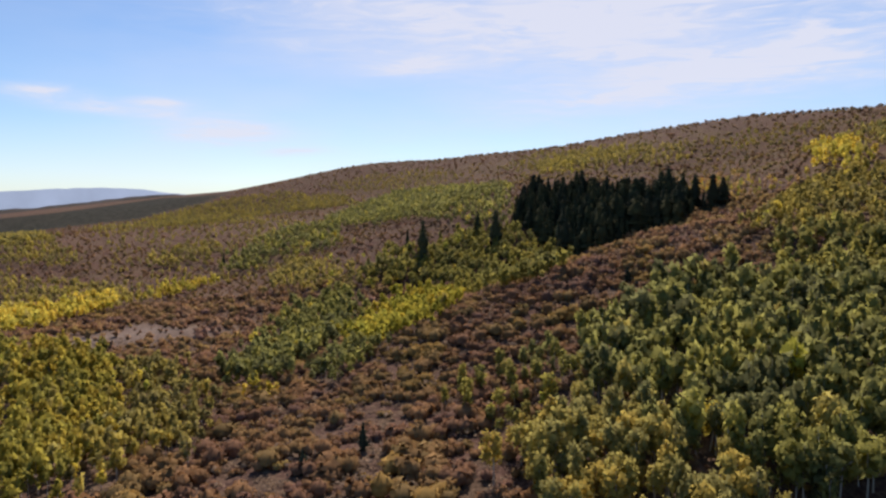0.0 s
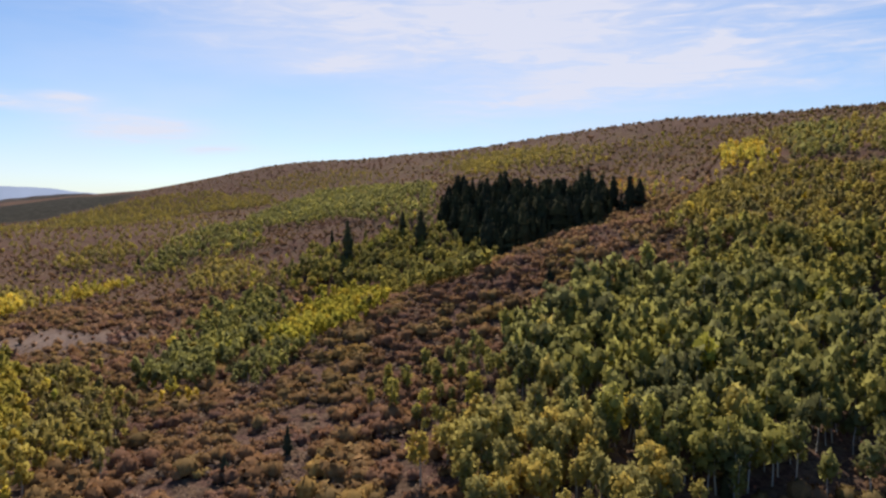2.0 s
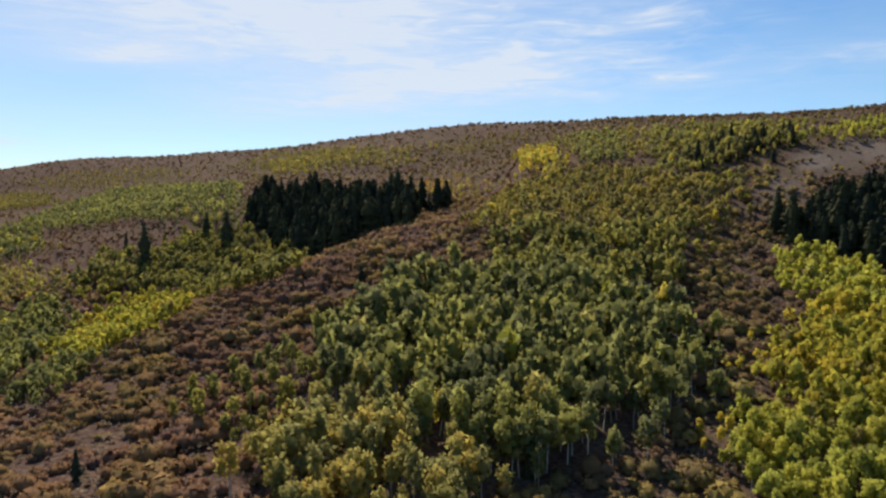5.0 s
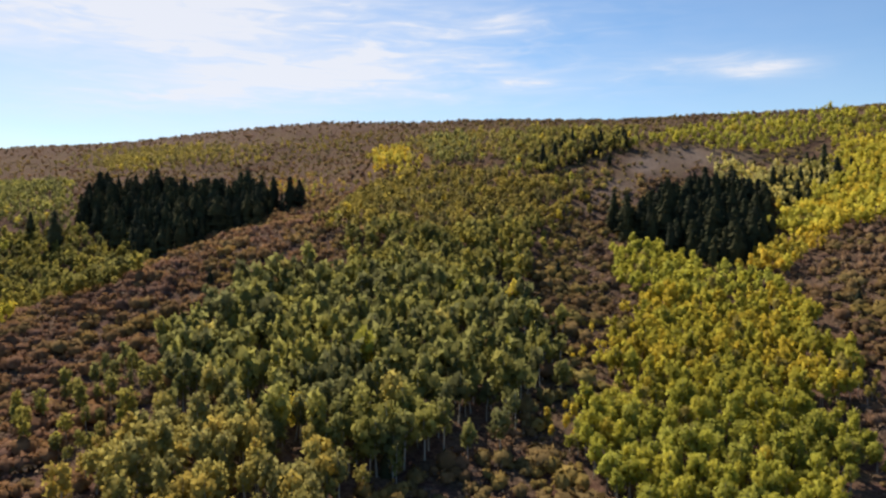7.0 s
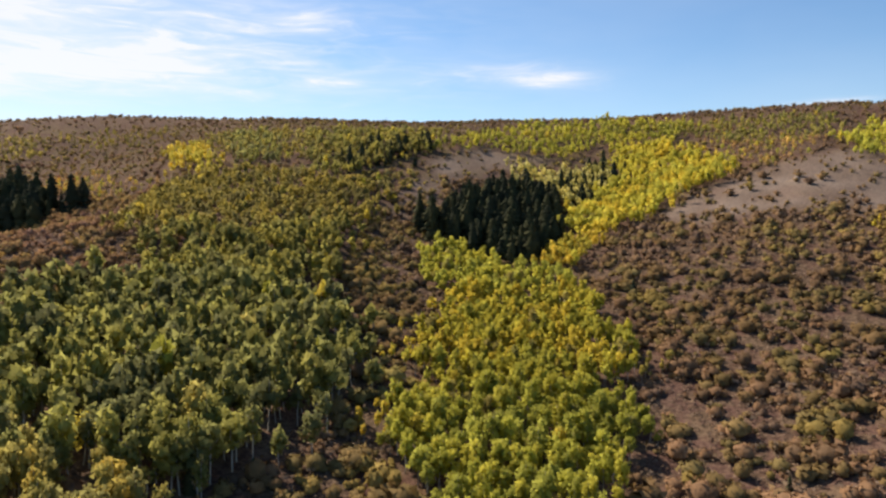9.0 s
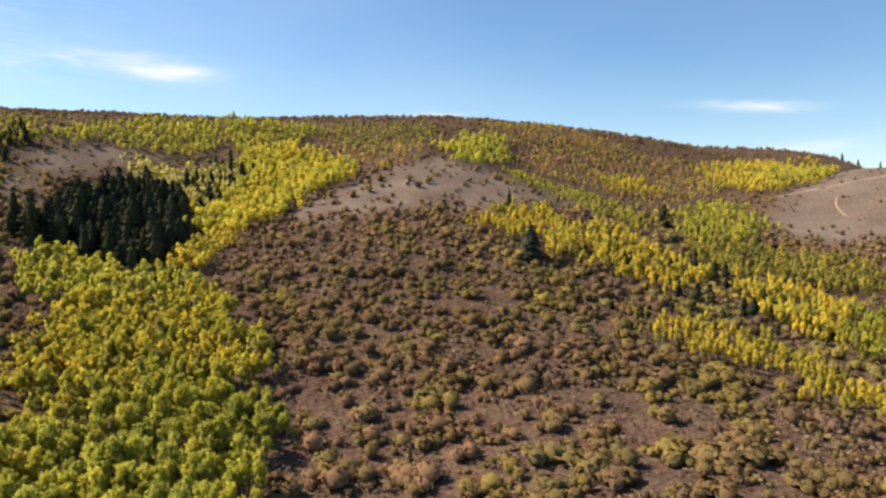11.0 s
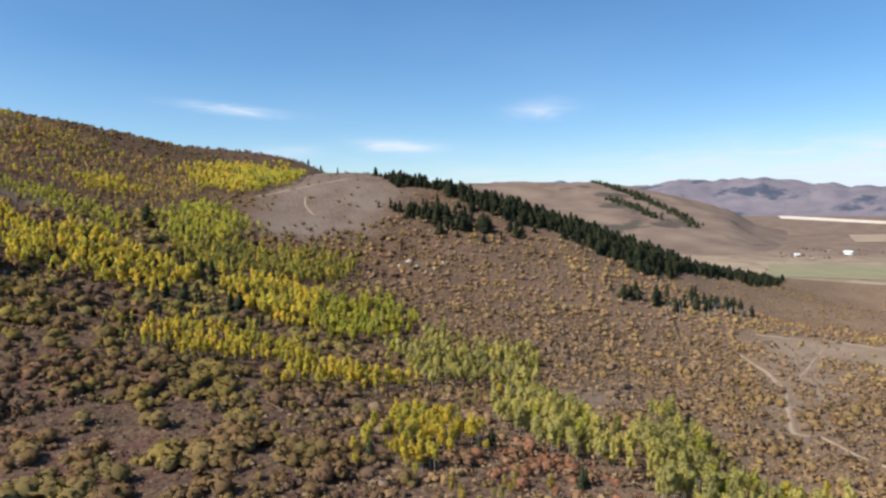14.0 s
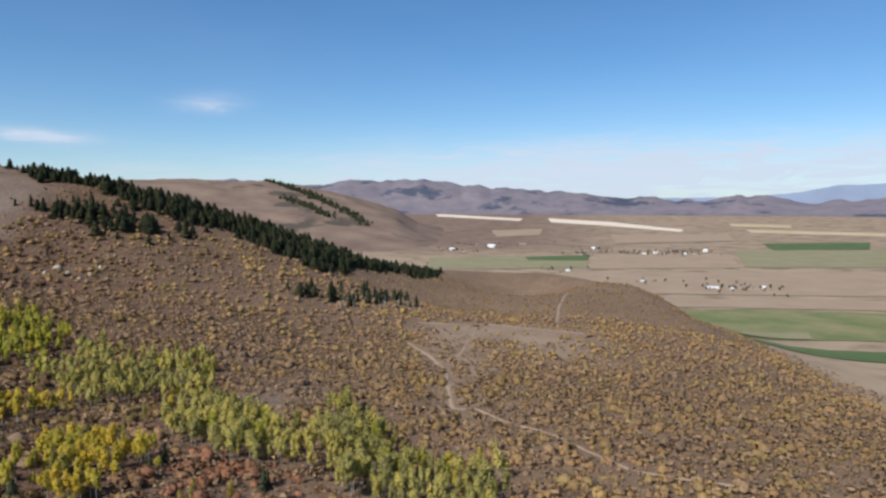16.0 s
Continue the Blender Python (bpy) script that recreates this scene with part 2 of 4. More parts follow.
LAND["forest_gully"] = [(95, 409, 27), (58, 391, 16), (3, 365, 9), (-25, 344, 1), (-51, 306, -5), (-71, 271, -5), (-103, 236, -11), (-112, 199, -9), (-111, 172, -7)]
LAND["forest_slope"] = [(161, 463, 67), (99, 459, 51), (69, 515, 59), (219, 559, 92), (135, 626, 94)]
LAND["brown_bench"] = [(-67, 526, 31), (-91, 461, 15), (-110, 477, 8), (-143, 405, -1), (-150, 344, -3), (-175, 297, -1)]
LAND["yellow_gully"] = [(-136, 553, 13), (-166, 519, 5), (-199, 459, 0), (-224, 402, -4), (-237, 371, -7)]
LAND["far_slope"] = [(-291, 525, 11), (-252, 642, 21), (-170, 628, 27), (-106, 712, 46), (-23, 850, 78), (106, 793, 102)]
LAND["far_knoll"] = [(-368, 619, 27), (-368, 821, 35), (-290, 936, 41), (-192, 1063, 73)]
LAND["far_dark_ridge"] = [(-802, 1267, 36), (-683, 1335, 52), (-602, 1482, 74)]
LAND["under"] = [(0, 0, -8), (70, 70, -6), (-70, 90, -8), (60, -70, -10), (-90, -60, -14), (0, -130, -16)]
LAND["north_foot"] = [(-250, 60, -26), (-300, -200, -40), (0, -400, -48), (-500, 400, -40), (-700, 0, -55), (-300, -700, -60), (300, -600, -55), (-900, 900, -30)]
LAND["behind"] = [(700, 900, 150), (300, 1500, 150), (-300, 2300, 150), (1300, 1200, 140), (1100, 500, 110), (1150, 0, 90), (950, -500, 10)]
LAND["ridge_back"] = [(-510, 2084, 108), (-188, 1745, 142), (65, 1468, 141), (296, 1173, 151), (403, 958, 153), (533, 737, 146), (640, 572, 138), (736, 389, 137), (640, 480, 142), (710, 310, 140), (739, 130, 138), (775, 19, 130), (845, -96, 124)]
LAND["spur_back"] = [(698, -250, 65), (620, -302, 55), (555, -351, 40), (511, -412, 23), (495, -497, 2), (503, -578, -12)]

# groves of aspen: palette, spacing and height in metres, fullness, outline in plan
GROVES = []
GROVES.append(("ochre", 3.2, 9.0, 1, [(-188, 293), (-166, 298), (-145, 294), (-124, 267), (-106, 227), (-96, 194), (-96, 179), (-86, 156), (-88, 146), (-96, 148)]))
GROVES.append(("olive", 3.6, 8.0, 0.75, [(-131, 282), (-129, 296), (-111, 286), (-94, 254), (-96, 240), (-82, 241), (-63, 187), (-62, 167), (-76, 179), (-78, 162), (-78, 148), (-80, 145), (-97, 180), (-97, 195), (-107, 229)]))
GROVES.append(("gold", 3.4, 5.0, 0.8, [(-77, 258), (-66, 251), (-59, 227), (-69, 235)]))
GROVES.append(("green", 3.4, 9.0, 1, [(-88, 283), (-84, 326), (-84, 391), (-65, 413), (-46, 393), (-46, 321), (-55, 302), (-57, 246), (-70, 247), (-80, 262)]))
GROVES.append(("yellow", 3.2, 8.0, 1, [(-47, 309), (-42, 360), (-27, 398), (2, 400), (4, 283), (-10, 272), (-21, 270), (-33, 280)]))
GROVES.append(("green", 3.4, 7.0, 0.95, [(-52, 245), (-43, 289), (-20, 261), (-28, 234), (-38, 225)]))
GROVES.append(("rust", 4, 4.0, 0.7, [(-100, 313), (-103, 347), (-86, 346), (-75, 323), (-84, 297)]))
GROVES.append(("mossy", 3.6, 9.0, 0.9, [(-36, 421), (-52, 446), (-37, 484), (-5, 471), (14, 494), (45, 484), (73, 440), (54, 311), (41, 285), (23, 301), (12, 398), (-15, 410)]))
GROVES.append(("olive", 4, 7.0, 0.85, [(-125, 491), (-115, 535), (-70, 467), (-35, 454), (-32, 423), (-61, 410), (-108, 438)]))
GROVES.append(("green", 4.2, 8.0, 0.9, [(-167, 535), (-181, 589), (-168, 621), (-148, 696), (-95, 636), (-81, 547), (-110, 556), (-137, 557), (-147, 527)]))
GROVES.append(("green", 4.5, 8.0, 0.85, [(-121, 666), (-105, 790), (-60, 890), (10, 803), (58, 617), (47, 484), (19, 504), (-30, 581), (-70, 605)]))
GROVES.append(("olive", 5, 7.0, 0.7, [(-434, 1007), (-405, 1105), (-341, 1163), (-263, 1152), (-152, 1022), (-98, 843), (-192, 903), (-267, 933), (-313, 800)]))
GROVES.append(("gold", 3.4, 8.0, 1, [(-271, 424), (-247, 419), (-234, 441), (-218, 459), (-195, 410), (-210, 388), (-211, 353), (-226, 353)]))
GROVES.append(("gold", 3.6, 7.0, 0.9, [(-199, 451), (-193, 491), (-175, 520), (-162, 507), (-172, 467), (-187, 438)]))
GROVES.append(("olive", 4.5, 7.0, 0.85, [(-641, 1011), (-550, 927), (-343, 620), (-287, 559), (-289, 538), (-343, 540)]))
GROVES.append(("olive", 4.2, 7.0, 0.85, [(-327, 515), (-280, 491), (-231, 487), (-204, 461), (-187, 438), (-196, 412), (-243, 436), (-272, 426)]))
GROVES.append(("olive", 4.5, 7.0, 0.8, [(-246, 585), (-246, 642), (-211, 645), (-189, 592), (-206, 558), (-227, 545)]))
GROVES.append(("olive", 6, 6.0, 0.6, [(60, 871), (132, 934), (175, 738), (201, 633), (156, 612), (115, 663), (77, 830)]))
GROVES.append(("olive", 6, 6.0, 0.55, [(-207, 1148), (-124, 1155), (-20, 1050), (33, 884), (-17, 874), (-115, 993)]))
GROVES.append(("gold", 4, 9.0, 1, [(232, 443), (257, 488), (270, 476), (251, 422), (238, 402)]))
GROVES.append(("rust", 4.2, 5.0, 0.77, [(160, 476), (183, 477), (194, 432), (211, 426), (206, 403), (180, 409), (158, 449)]))
GROVES.append(("olive", 3.8, 8.0, 0.9, [(139, 317), (192, 385), (228, 393), (250, 374), (263, 343), (274, 325), (306, 310), (280, 284), (239, 266), (161, 268), (136, 279)]))
GROVES.append(("mossy", 4.1, 11.0, 0.95, [(135, 278), (161, 267), (238, 265), (217, 249), (186, 216), (169, 213), (152, 211), (142, 220), (130, 232), (121, 243), (130, 266)]))
GROVES.append(("green", 4.1, 13.0, 0.97, [(46, 222), (61, 234), (78, 249), (103, 245), (119, 240), (129, 230), (150, 209), (161, 190), (153, 171), (131, 143), (115, 135), (102, 134), (87, 129), (76, 126), (65, 121), (63, 127), (57, 131), (56, 141), (46, 141), (44, 151), (49, 162), (42, 173), (37, 181), (40, 202)]))
GROVES.append(("mossy", 4.1, 8.0, 0.35, [(3, 181), (11, 209), (23, 218), (34, 219), (40, 203), (38, 184), (43, 176), (36, 165), (29, 164), (19, 164), (12, 162), (4, 174)]))
GROVES.append(("dusty", 3.7, 10.5, 0.95, [(16, 159), (21, 165), (39, 171), (47, 162), (45, 150), (50, 138), (58, 133), (62, 124), (56, 116), (45, 112), (27, 120), (15, 128), (14, 147)]))
GROVES.append(("lime", 3.2, 8.0, 1, [(230, 218), (265, 233), (268, 211), (260, 174), (272, 165), (253, 148), (236, 165), (220, 186), (218, 200)]))
GROVES.append(("yellow", 3.1, 9.0, 1, [(219, 186), (234, 164), (252, 148), (229, 125), (211, 112), (210, 105), (183, 89), (166, 101), (145, 122), (151, 136), (166, 155), (189, 161)]))
GROVES.append(("lime", 3.1, 9.0, 1, [(133, 126), (145, 122), (166, 101), (175, 89), (162, 80), (156, 70), (146, 71), (136, 71), (115, 62), (97, 69), (92, 80), (102, 96), (103, 106), (111, 112), (126, 123)]))
GROVES.append(("gold", 3.6, 5.0, 0.6, [(118, 131), (125, 129), (117, 119), (107, 120)]))
GROVES.append(("gold", 3.6, 5.0, 0.5, [(139, 152), (172, 163), (164, 150), (141, 134), (132, 143)]))
GROVES.append(("olive", 3.6, 5.0, 0.6, [(203, 100), (212, 89), (198, 81), (186, 88)]))
GROVES.append(("gold", 3.6, 8.0, 0.8, [(267, 178), (306, 189), (317, 172), (288, 161), (264, 165)]))
GROVES.append(("yellow", 3.4, 9.0, 1, [(322, 195), (354, 205), (402, 211), (476, 246), (491, 219), (476, 183), (444, 150), (414, 142), (391, 158), (347, 159), (329, 166), (316, 171)]))
GROVES.append(("pale", 3.8, 9.0, 0.85, [(370, 237), (384, 280), (406, 273), (409, 254), (433, 228), (381, 204), (351, 210)]))
GROVES.append(("lime", 4.4, 8.0, 0.9, [(376, 341), (434, 342), (496, 334), (540, 285), (538, 220), (522, 195), (499, 222), (482, 254), (435, 270), (424, 294), (410, 323)]))
GROVES.append(("rust", 4.6, 5.0, 0.82, [(538, 220), (547, 180), (505, 155), (490, 160), (501, 190)]))
GROVES.append(("olive", 5, 7.0, 0.75, [(257, 489), (312, 512), (342, 473), (356, 417), (396, 366), (377, 342), (338, 337), (311, 336), (292, 365), (279, 386), (262, 401), (269, 443)]))
GROVES.append(("green", 4.6, 8.0, 0.8, [(306, 495), (325, 456), (277, 376), (254, 390)]))
GROVES.append(("olive", 5.5, 7.0, 0.75, [(112, 843), (156, 807), (202, 680), (227, 632), (193, 577), (156, 599), (117, 605), (87, 657)]))
GROVES.append(("olive", 6, 6.0, 0.55, [(230, 643), (280, 632), (302, 574), (270, 553), (230, 577)]))
GROVES.append(("rust", 4, 5.0, 0.67, [(170, 510), (206, 477), (191, 425), (175, 422), (156, 458)]))
GROVES.append(("mossy", 4.2, 8.0, 0.8, [(341, 435), (379, 412), (423, 367), (385, 343), (349, 348), (308, 336), (288, 334), (267, 342)]))
GROVES.append(("gold", 2.92, 7.4, 0.6, [(340, 54), (374, 44), (387, 28), (373, 9), (385, -19), (355, -32), (349, -51), (323, -55), (287, -35), (296, -24), (303, -7), (309, 10), (331, 34)]))
GROVES.append(("lime", 4, 8.0, 0.95, [(505, 103), (540, 93), (561, 66), (520, 53), (462, 69), (461, 87)]))
GROVES.append(("lime", 3.27, 5.7, 0.81, [(463, 51), (461, 26), (462, -4), (432, -24), (409, -40), (390, -28), (414, -3), (430, 24), (435, 41)]))
GROVES.append(("lime", 3.1, 7.4, 0.9, [(433, -49), (474, -73), (469, -103), (440, -106), (409, -87), (391, -60), (393, -48)]))
GROVES.append(("mixed", 2.92, 7.4, 0.81, [(380, -53), (404, -89), (387, -102), (388, -128), (374, -136), (366, -147), (341, -135), (336, -108), (354, -90), (335, -74), (334, -57)]))
GROVES.append(("gold", 2.75, 7.4, 0.63, [(311, -61), (340, -81), (329, -100), (310, -108), (255, -87), (273, -79), (283, -67)]))
GROVES.append(("lime", 2.75, 7.4, 0.85, [(310, -108), (305, -114), (298, -137), (268, -133), (247, -114), (249, -96), (253, -85)]))
GROVES.append(("gold", 2.58, 6.6, 0.7, [(241, -21), (264, -32), (269, -46), (251, -58), (242, -68), (220, -75), (206, -88), (198, -100), (189, -84), (199, -73), (204, -59), (225, -54), (232, -36)]))
GROVES.append(("mixed", 3.1, 4.9, 0.45, [(252, -10), (296, -26), (288, -40), (239, -21), (236, -13)]))
GROVES.append(("pale", 2.75, 7.4, 0.72, [(227, -103), (254, -128), (254, -142), (230, -138), (230, -155), (225, -164), (204, -154), (169, -128), (187, -126), (195, -118), (192, -104), (202, -101)]))
GROVES.append(("gold", 2.49, 6.6, 0.9, [(150, -63), (161, -75), (169, -87), (160, -95), (145, -88), (133, -75), (131, -68), (136, -62), (141, -59)]))
GROVES.append(("pale", 2.75, 7.4, 0.81, [(176, -112), (174, -131), (153, -130), (131, -124), (117, -116), (118, -110), (129, -105), (145, -102), (155, -100)]))
GROVES.append(("pale", 2.92, 8.2, 0.72, [(141, -135), (151, -155), (143, -164), (126, -153), (108, -133), (90, -111), (100, -108), (121, -118)]))
GROVES.append(("dusty", 2.92, 4.9, 0.72, [(121, -68), (125, -80), (121, -86), (111, -80), (108, -69), (114, -63)]))
GROVES.append(("pale", 2.92, 7.4, 0.77, [(103, -116), (106, -137), (98, -140), (94, -161), (77, -137), (70, -123), (83, -104), (92, -106)]))
GROVES.append(("rust", 3.8, 5.0, 0.72, [(555, 57), (594, 23), (602, -34), (599, -92), (514, -88), (458, -48), (490, -4), (501, 36)]))
GROVES.append(("gold", 3.8, 7.0, 0.75, [(519, -4), (538, -44), (494, -44), (486, -20)]))
GROVES.append(("gold", 3.8, 7.0, 0.85, [(587, -86), (638, -130), (739, -224), (516, -163), (509, -125), (530, -90)]))
GROVES.append(("lime", 3.8, 7.0, 0.9, [(602, -133), (721, -219), (511, -159), (506, -128)]))
GROVES.append(("rust", 3.4, 5.0, 0.91, [(588, 92), (625, 34), (617, -15), (616, -40), (582, -33), (572, 22), (549, 82)]))
GROVES.append(("mossy", 4, 6.0, 0.85, [(521, 274), (541, 204), (559, 118), (517, 109), (480, 145), (507, 192), (506, 229), (484, 255)]))
GROVES.append(("rust", 3.8, 5.0, 0.77, [(455, 156), (499, 189), (494, 150), (519, 110), (471, 114), (426, 120)]))
GROVES.append(("olive", 7, 6.0, 0.3, [(-473, 924), (-367, 1188), (-122, 674), (-54, 461), (-104, 452), (-164, 500), (-224, 473)]))
GROVES.append(("orange", 2.6, 5.0, 1, [(127, 237), (132, 236), (127, 226), (123, 229)]))
GROVES.append(("orange", 3.5, 4.0, 0.6, [(67, 235), (71, 233), (67, 216), (63, 219)]))
GROVES.append(("orange", 4, 5.0, 0.7, [(172, 495), (187, 487), (176, 455), (164, 466)]))
# stands of conifers
STANDS = []
STANDS.append((3.8, 17.5, 1.3, [(49, 504), (76, 537), (123, 483), (153, 468), (151, 439), (137, 408), (120, 430), (94, 421), (76, 436), (65, 459)]))
STANDS.append((5.5, 16.0, 1.2, [(153, 442), (168, 425), (162, 410), (149, 427)]))
STANDS.append((3.8, 17.0, 1.3, [(274, 258), (300, 255), (328, 262), (348, 263), (364, 229), (330, 204), (299, 187), (269, 185), (273, 211), (271, 238)]))
STANDS.append((7, 13.0, 1.2, [(374, 235), (441, 232), (405, 209), (357, 207)]))
STANDS.append((8, 12.0, 1.2, [(303, 351), (341, 381), (401, 358), (385, 344), (306, 338)]))
STANDS.append((4.8, 7.5, 1.8, [(413, -199), (424, -216), (403, -233), (384, -246), (373, -232), (386, -210)]))
STANDS.append((7, 8.0, 1.5, [(438, -187), (433, -211), (365, -264), (352, -247), (395, -208)]))
STANDS.append((5.0, 5.5, 2.0, [(338, -443), (367, -421), (395, -470), (430, -585), (415, -592), (360, -500)]))
STANDS.append((4.0, 7.0, 2.0, [(508, -213), (472, -239), (457, -269), (438, -282), (412, -308), (398, -346), (388, -389), (367, -421), (338, -443), (344, -439), (339, -380), (315, -326), (338, -312), (362, -292), (382, -267), (407, -248), (436, -243), (467, -222)]))
STANDS.append((6.5, 8.0, 1.6, [(283, -265), (293, -294), (279, -285), (286, -327), (293, -376), (264, -338), (266, -290)]))
STANDS.append((11.0, 7.5, 1.6, [(316, 7), (346, -6), (372, -56), (336, -83), (261, -69), (250, -54), (309, -28)]))
STANDS.append((12.0, 6.0, 1.4, [(250, -11), (261, -19), (271, -32), (253, -30), (245, -18)]))
# conifers that stand alone: x, y, height, breadth
LONE = []
LONE += [(-13, 452, 30.0, 1.2), (24, 488, 17.8, 1.2), (35, 466, 24.2, 1.2), (71, 426, 12.9, 1.2), (-25, 491, 12.7, 1.2), (-19, 162, 6.8, 1.2), (-31, 151, 5.2, 1.2), (71, 268, 6.0, 1.2), (-178, 565, 10.5, 1.2), (305, 346, 16.8, 1.2), (352, 368, 15.2, 1.2), (360, 356, 13.5, 1.2)]
LONE += [(383, 349, 14.2, 1.2), (432, 232, 16.2, 1.2), (377, 231, 17.1, 1.2), (82, 124, 4.1, 1.2), (69, 127, 5.3, 1.2), (425, 239, 12.6, 1.2), (309, 23, 15.5, 2.5), (425, -45, 12.0, 2.2), (387, 41, 10.4, 1.2), (403, -61, 8.9, 1.2), (761, -249, 7.1, 1.2), (768, -266, 6.6, 1.2)]
LONE += [(534, -199, 4.6, 1.2), (222, -31, 4.2, 1.2), (271, -32, 5.5, 1.2), (142, -60, 5.5, 1.2), (116, -99, 5.7, 1.2), (158, 40, 3.3, 1.2), (136, -85, 5.6, 1.2), (117, -101, 3.9, 1.2), (143, -93, 4.1, 1.2), (259, 125, 5.8, 1.2), (204, 221, 6.8, 1.9), (222, -32, 3.6, 1.2)]
SNAGS = [(274, -283), (281, -322), (277, -356), (257, -330), (262, -276)]
ROCKS = [(356, -175, 2.2), (348, -176, 1.6), (354, -168, 1.4), (342, -184, 1.4), (347, -192, 1.3), (341, -178, 1.1), (407, 104, 1.7), (827, -1013, 3.2), (104, 171, 0.6), (306, 17, 1.0)]
BARE = []
BARE.append([(439, 121), (487, 85), (455, 44), (449, -13), (373, 50), (358, 92), (349, 127), (349, 156), (396, 155)])
BARE.append([(307, 299), (380, 330), (423, 322), (432, 276), (387, 291), (342, 298), (300, 276), (274, 277)])
BARE.append([(441, -106), (514, -137), (750, -252), (491, -220), (444, -220), (432, -193), (408, -174), (415, -117)])
BARE.append([(233, -310), (212, -348), (151, -362), (125, -307), (137, -295), (189, -311), (129, -200), (134, -193), (178, -258)])
BARE.append([(-196, 323), (-159, 367), (-114, 363), (-109, 339), (-149, 312), (-168, 301)])
BARE.append([(187, -145), (188, -178), (162, -155), (160, -140)])
RED = []
RED.append([(-177, 360), (-169, 429), (-118, 477), (-99, 431), (-117, 375), (-151, 329)])
RED.append([(233, 126), (245, 63), (226, -12), (170, -4), (143, 36), (128, 74), (175, 80)])
RED.append([(148, -91), (138, -120), (111, -117), (103, -106), (124, -76)])
RED.append([(52, 243), (114, 319), (132, 294), (103, 262)])
BRUSH = []
BRUSH.append([(-282, 1013), (-102, 1127), (99, 959), (267, 681), (371, 540), (426, 385), (328, 294), (275, 344), (220, 453), (180, 518), (63, 617), (-70, 769), (-141, 618), (-164, 584)])
BRUSH.append([(371, 467), (522, 333), (555, 192), (501, 173), (416, 267), (327, 326), (257, 326)])
BRUSH.append([(179, 181), (206, 181), (147, 139), (121, 126), (115, 130)])
BRUSH.append([(466, -9), (420, -105), (288, -123), (197, -94), (214, -72), (268, -24), (334, 17)])
WOODS = []
WOODS.append([(-957, 1405), (-853, 1349), (-759, 1376), (-700, 1487), (-644, 1651), (-391, 1265), (-400, 1170), (-441, 1129), (-458, 1044), (-551, 1043), (-610, 1029), (-644, 1017), (-710, 1041)])
TRACKS = []
TRACKS.append((2.6, [(213, -274), (190, -262), (168, -244), (146, -214), (131, -194), (126, -200)]))
TRACKS.append((2.0, [(175, -261), (195, -306), (203, -324)]))
TRACKS.append((1.8, [(126, -200), (107, -195), (93, -193), (77, -187), (65, -183), (49, -185), (37, -189)]))
TRACKS.append((2.4, [(182, -381), (212, -447), (249, -540)]))
TRACKS.append((2.0, [(484, -156), (469, -151), (455, -151), (448, -152)]))
TRACKS.append((2.0, [(503, -125), (503, -143), (501, -168), (498, -195)]))
TRACKS.append((2.4, [(233, -310), (212, -342), (177, -352), (150, -359)]))
TRACKS.append((3.0, [(405, 109), (407, 103)]))
FIELDS = []
FIELDS.append(("green", [(220, -759), (157, -815), (59, -852), (-28, -882), (-23, -706), (62, -663), (126, -609), (170, -656)]))
FIELDS.append(("deep_green", [(143, -572), (-22, -654), (-20, -602), (81, -564), (135, -541)]))
FIELDS.append(("tan", [(304, -815), (-32, -1025), (-29, -918), (282, -755)]))
FIELDS.append(("tan", [(503, -1083), (-44, -1453), (-33, -1065), (385, -829)]))
FIELDS.append(("tan", [(603, -1471), (368, -1645), (276, -1334), (495, -1157)]))
FIELDS.append(("pale_green", [(861, -1186), (615, -1444), (504, -1174), (718, -989)]))
FIELDS.append(("deep_green", [(704, -1318), (612, -1446), (561, -1311), (662, -1250)]))
FIELDS.append(("pale_green", [(384, -1777), (-5, -2054), (-5, -1522), (270, -1339)]))
FIELDS.append(("deep_green", [(377, -2080), (137, -2290), (118, -1986), (305, -1821)]))
FIELDS.append(("straw", [(568, -2801), (-6, -2782), (-6, -2638), (517, -2644)]))
FIELDS.append(("chalk", [(2252, -3157), (1635, -3029), (1563, -2868), (2080, -2941)]))
FIELDS.append(("chalk", [(1546, -3124), (1180, -3007), (766, -2695), (744, -2581), (1095, -2761), (1400, -2858)]))
FIELDS.append(("straw", [(697, -3109), (460, -3108), (435, -2942), (648, -2939)]))
FIELDS.append(("tan", [(1375, -2298), (1246, -2469), (1087, -2133), (1140, -1940)]))
FIELDS.append(("tan", [(896, -2285), (575, -2566), (466, -2152), (713, -1862)]))
FIELDS.append(("pale_green", [(134, -648), (85, -685), (77, -653), (124, -622)]))
FARMS = []
FARMS.append((916, -1532, 26.0, 11.5, "white"))
FARMS.append((945, -1395, 16.3, 8.2, "white"))
FARMS.append((894, -1367, 10.6, 5.3, "grey"))
FARMS.append((911, -1687, 21.7, 6.2, "grey"))
FARMS.append((992, -1585, 9.1, 6.0, "grey"))
FARMS.append((633, -1449, 8.9, 6.4, "grey"))
FARMS.append((682, -1628, 11.4, 7.1, "white"))
FARMS.append((664, -1488, 7.9, 5.3, "dark"))
FARMS.append((584, -1555, 6.7, 5.4, "dark"))
FARMS.append((566, -1549, 6.7, 5.3, "dark"))
FARMS.append((522, -1535, 10.5, 5.2, "white"))
FARMS.append((511, -1581, 16.1, 6.7, "white"))
FARMS.append((498, -1610, 8.2, 5.4, "grey"))
FARMS.append((483, -1636, 19.3, 8.3, "dark"))
FARMS.append((450, -1595, 10.7, 5.4, "white"))
FARMS.append((435, -1624, 8.2, 5.4, "grey"))
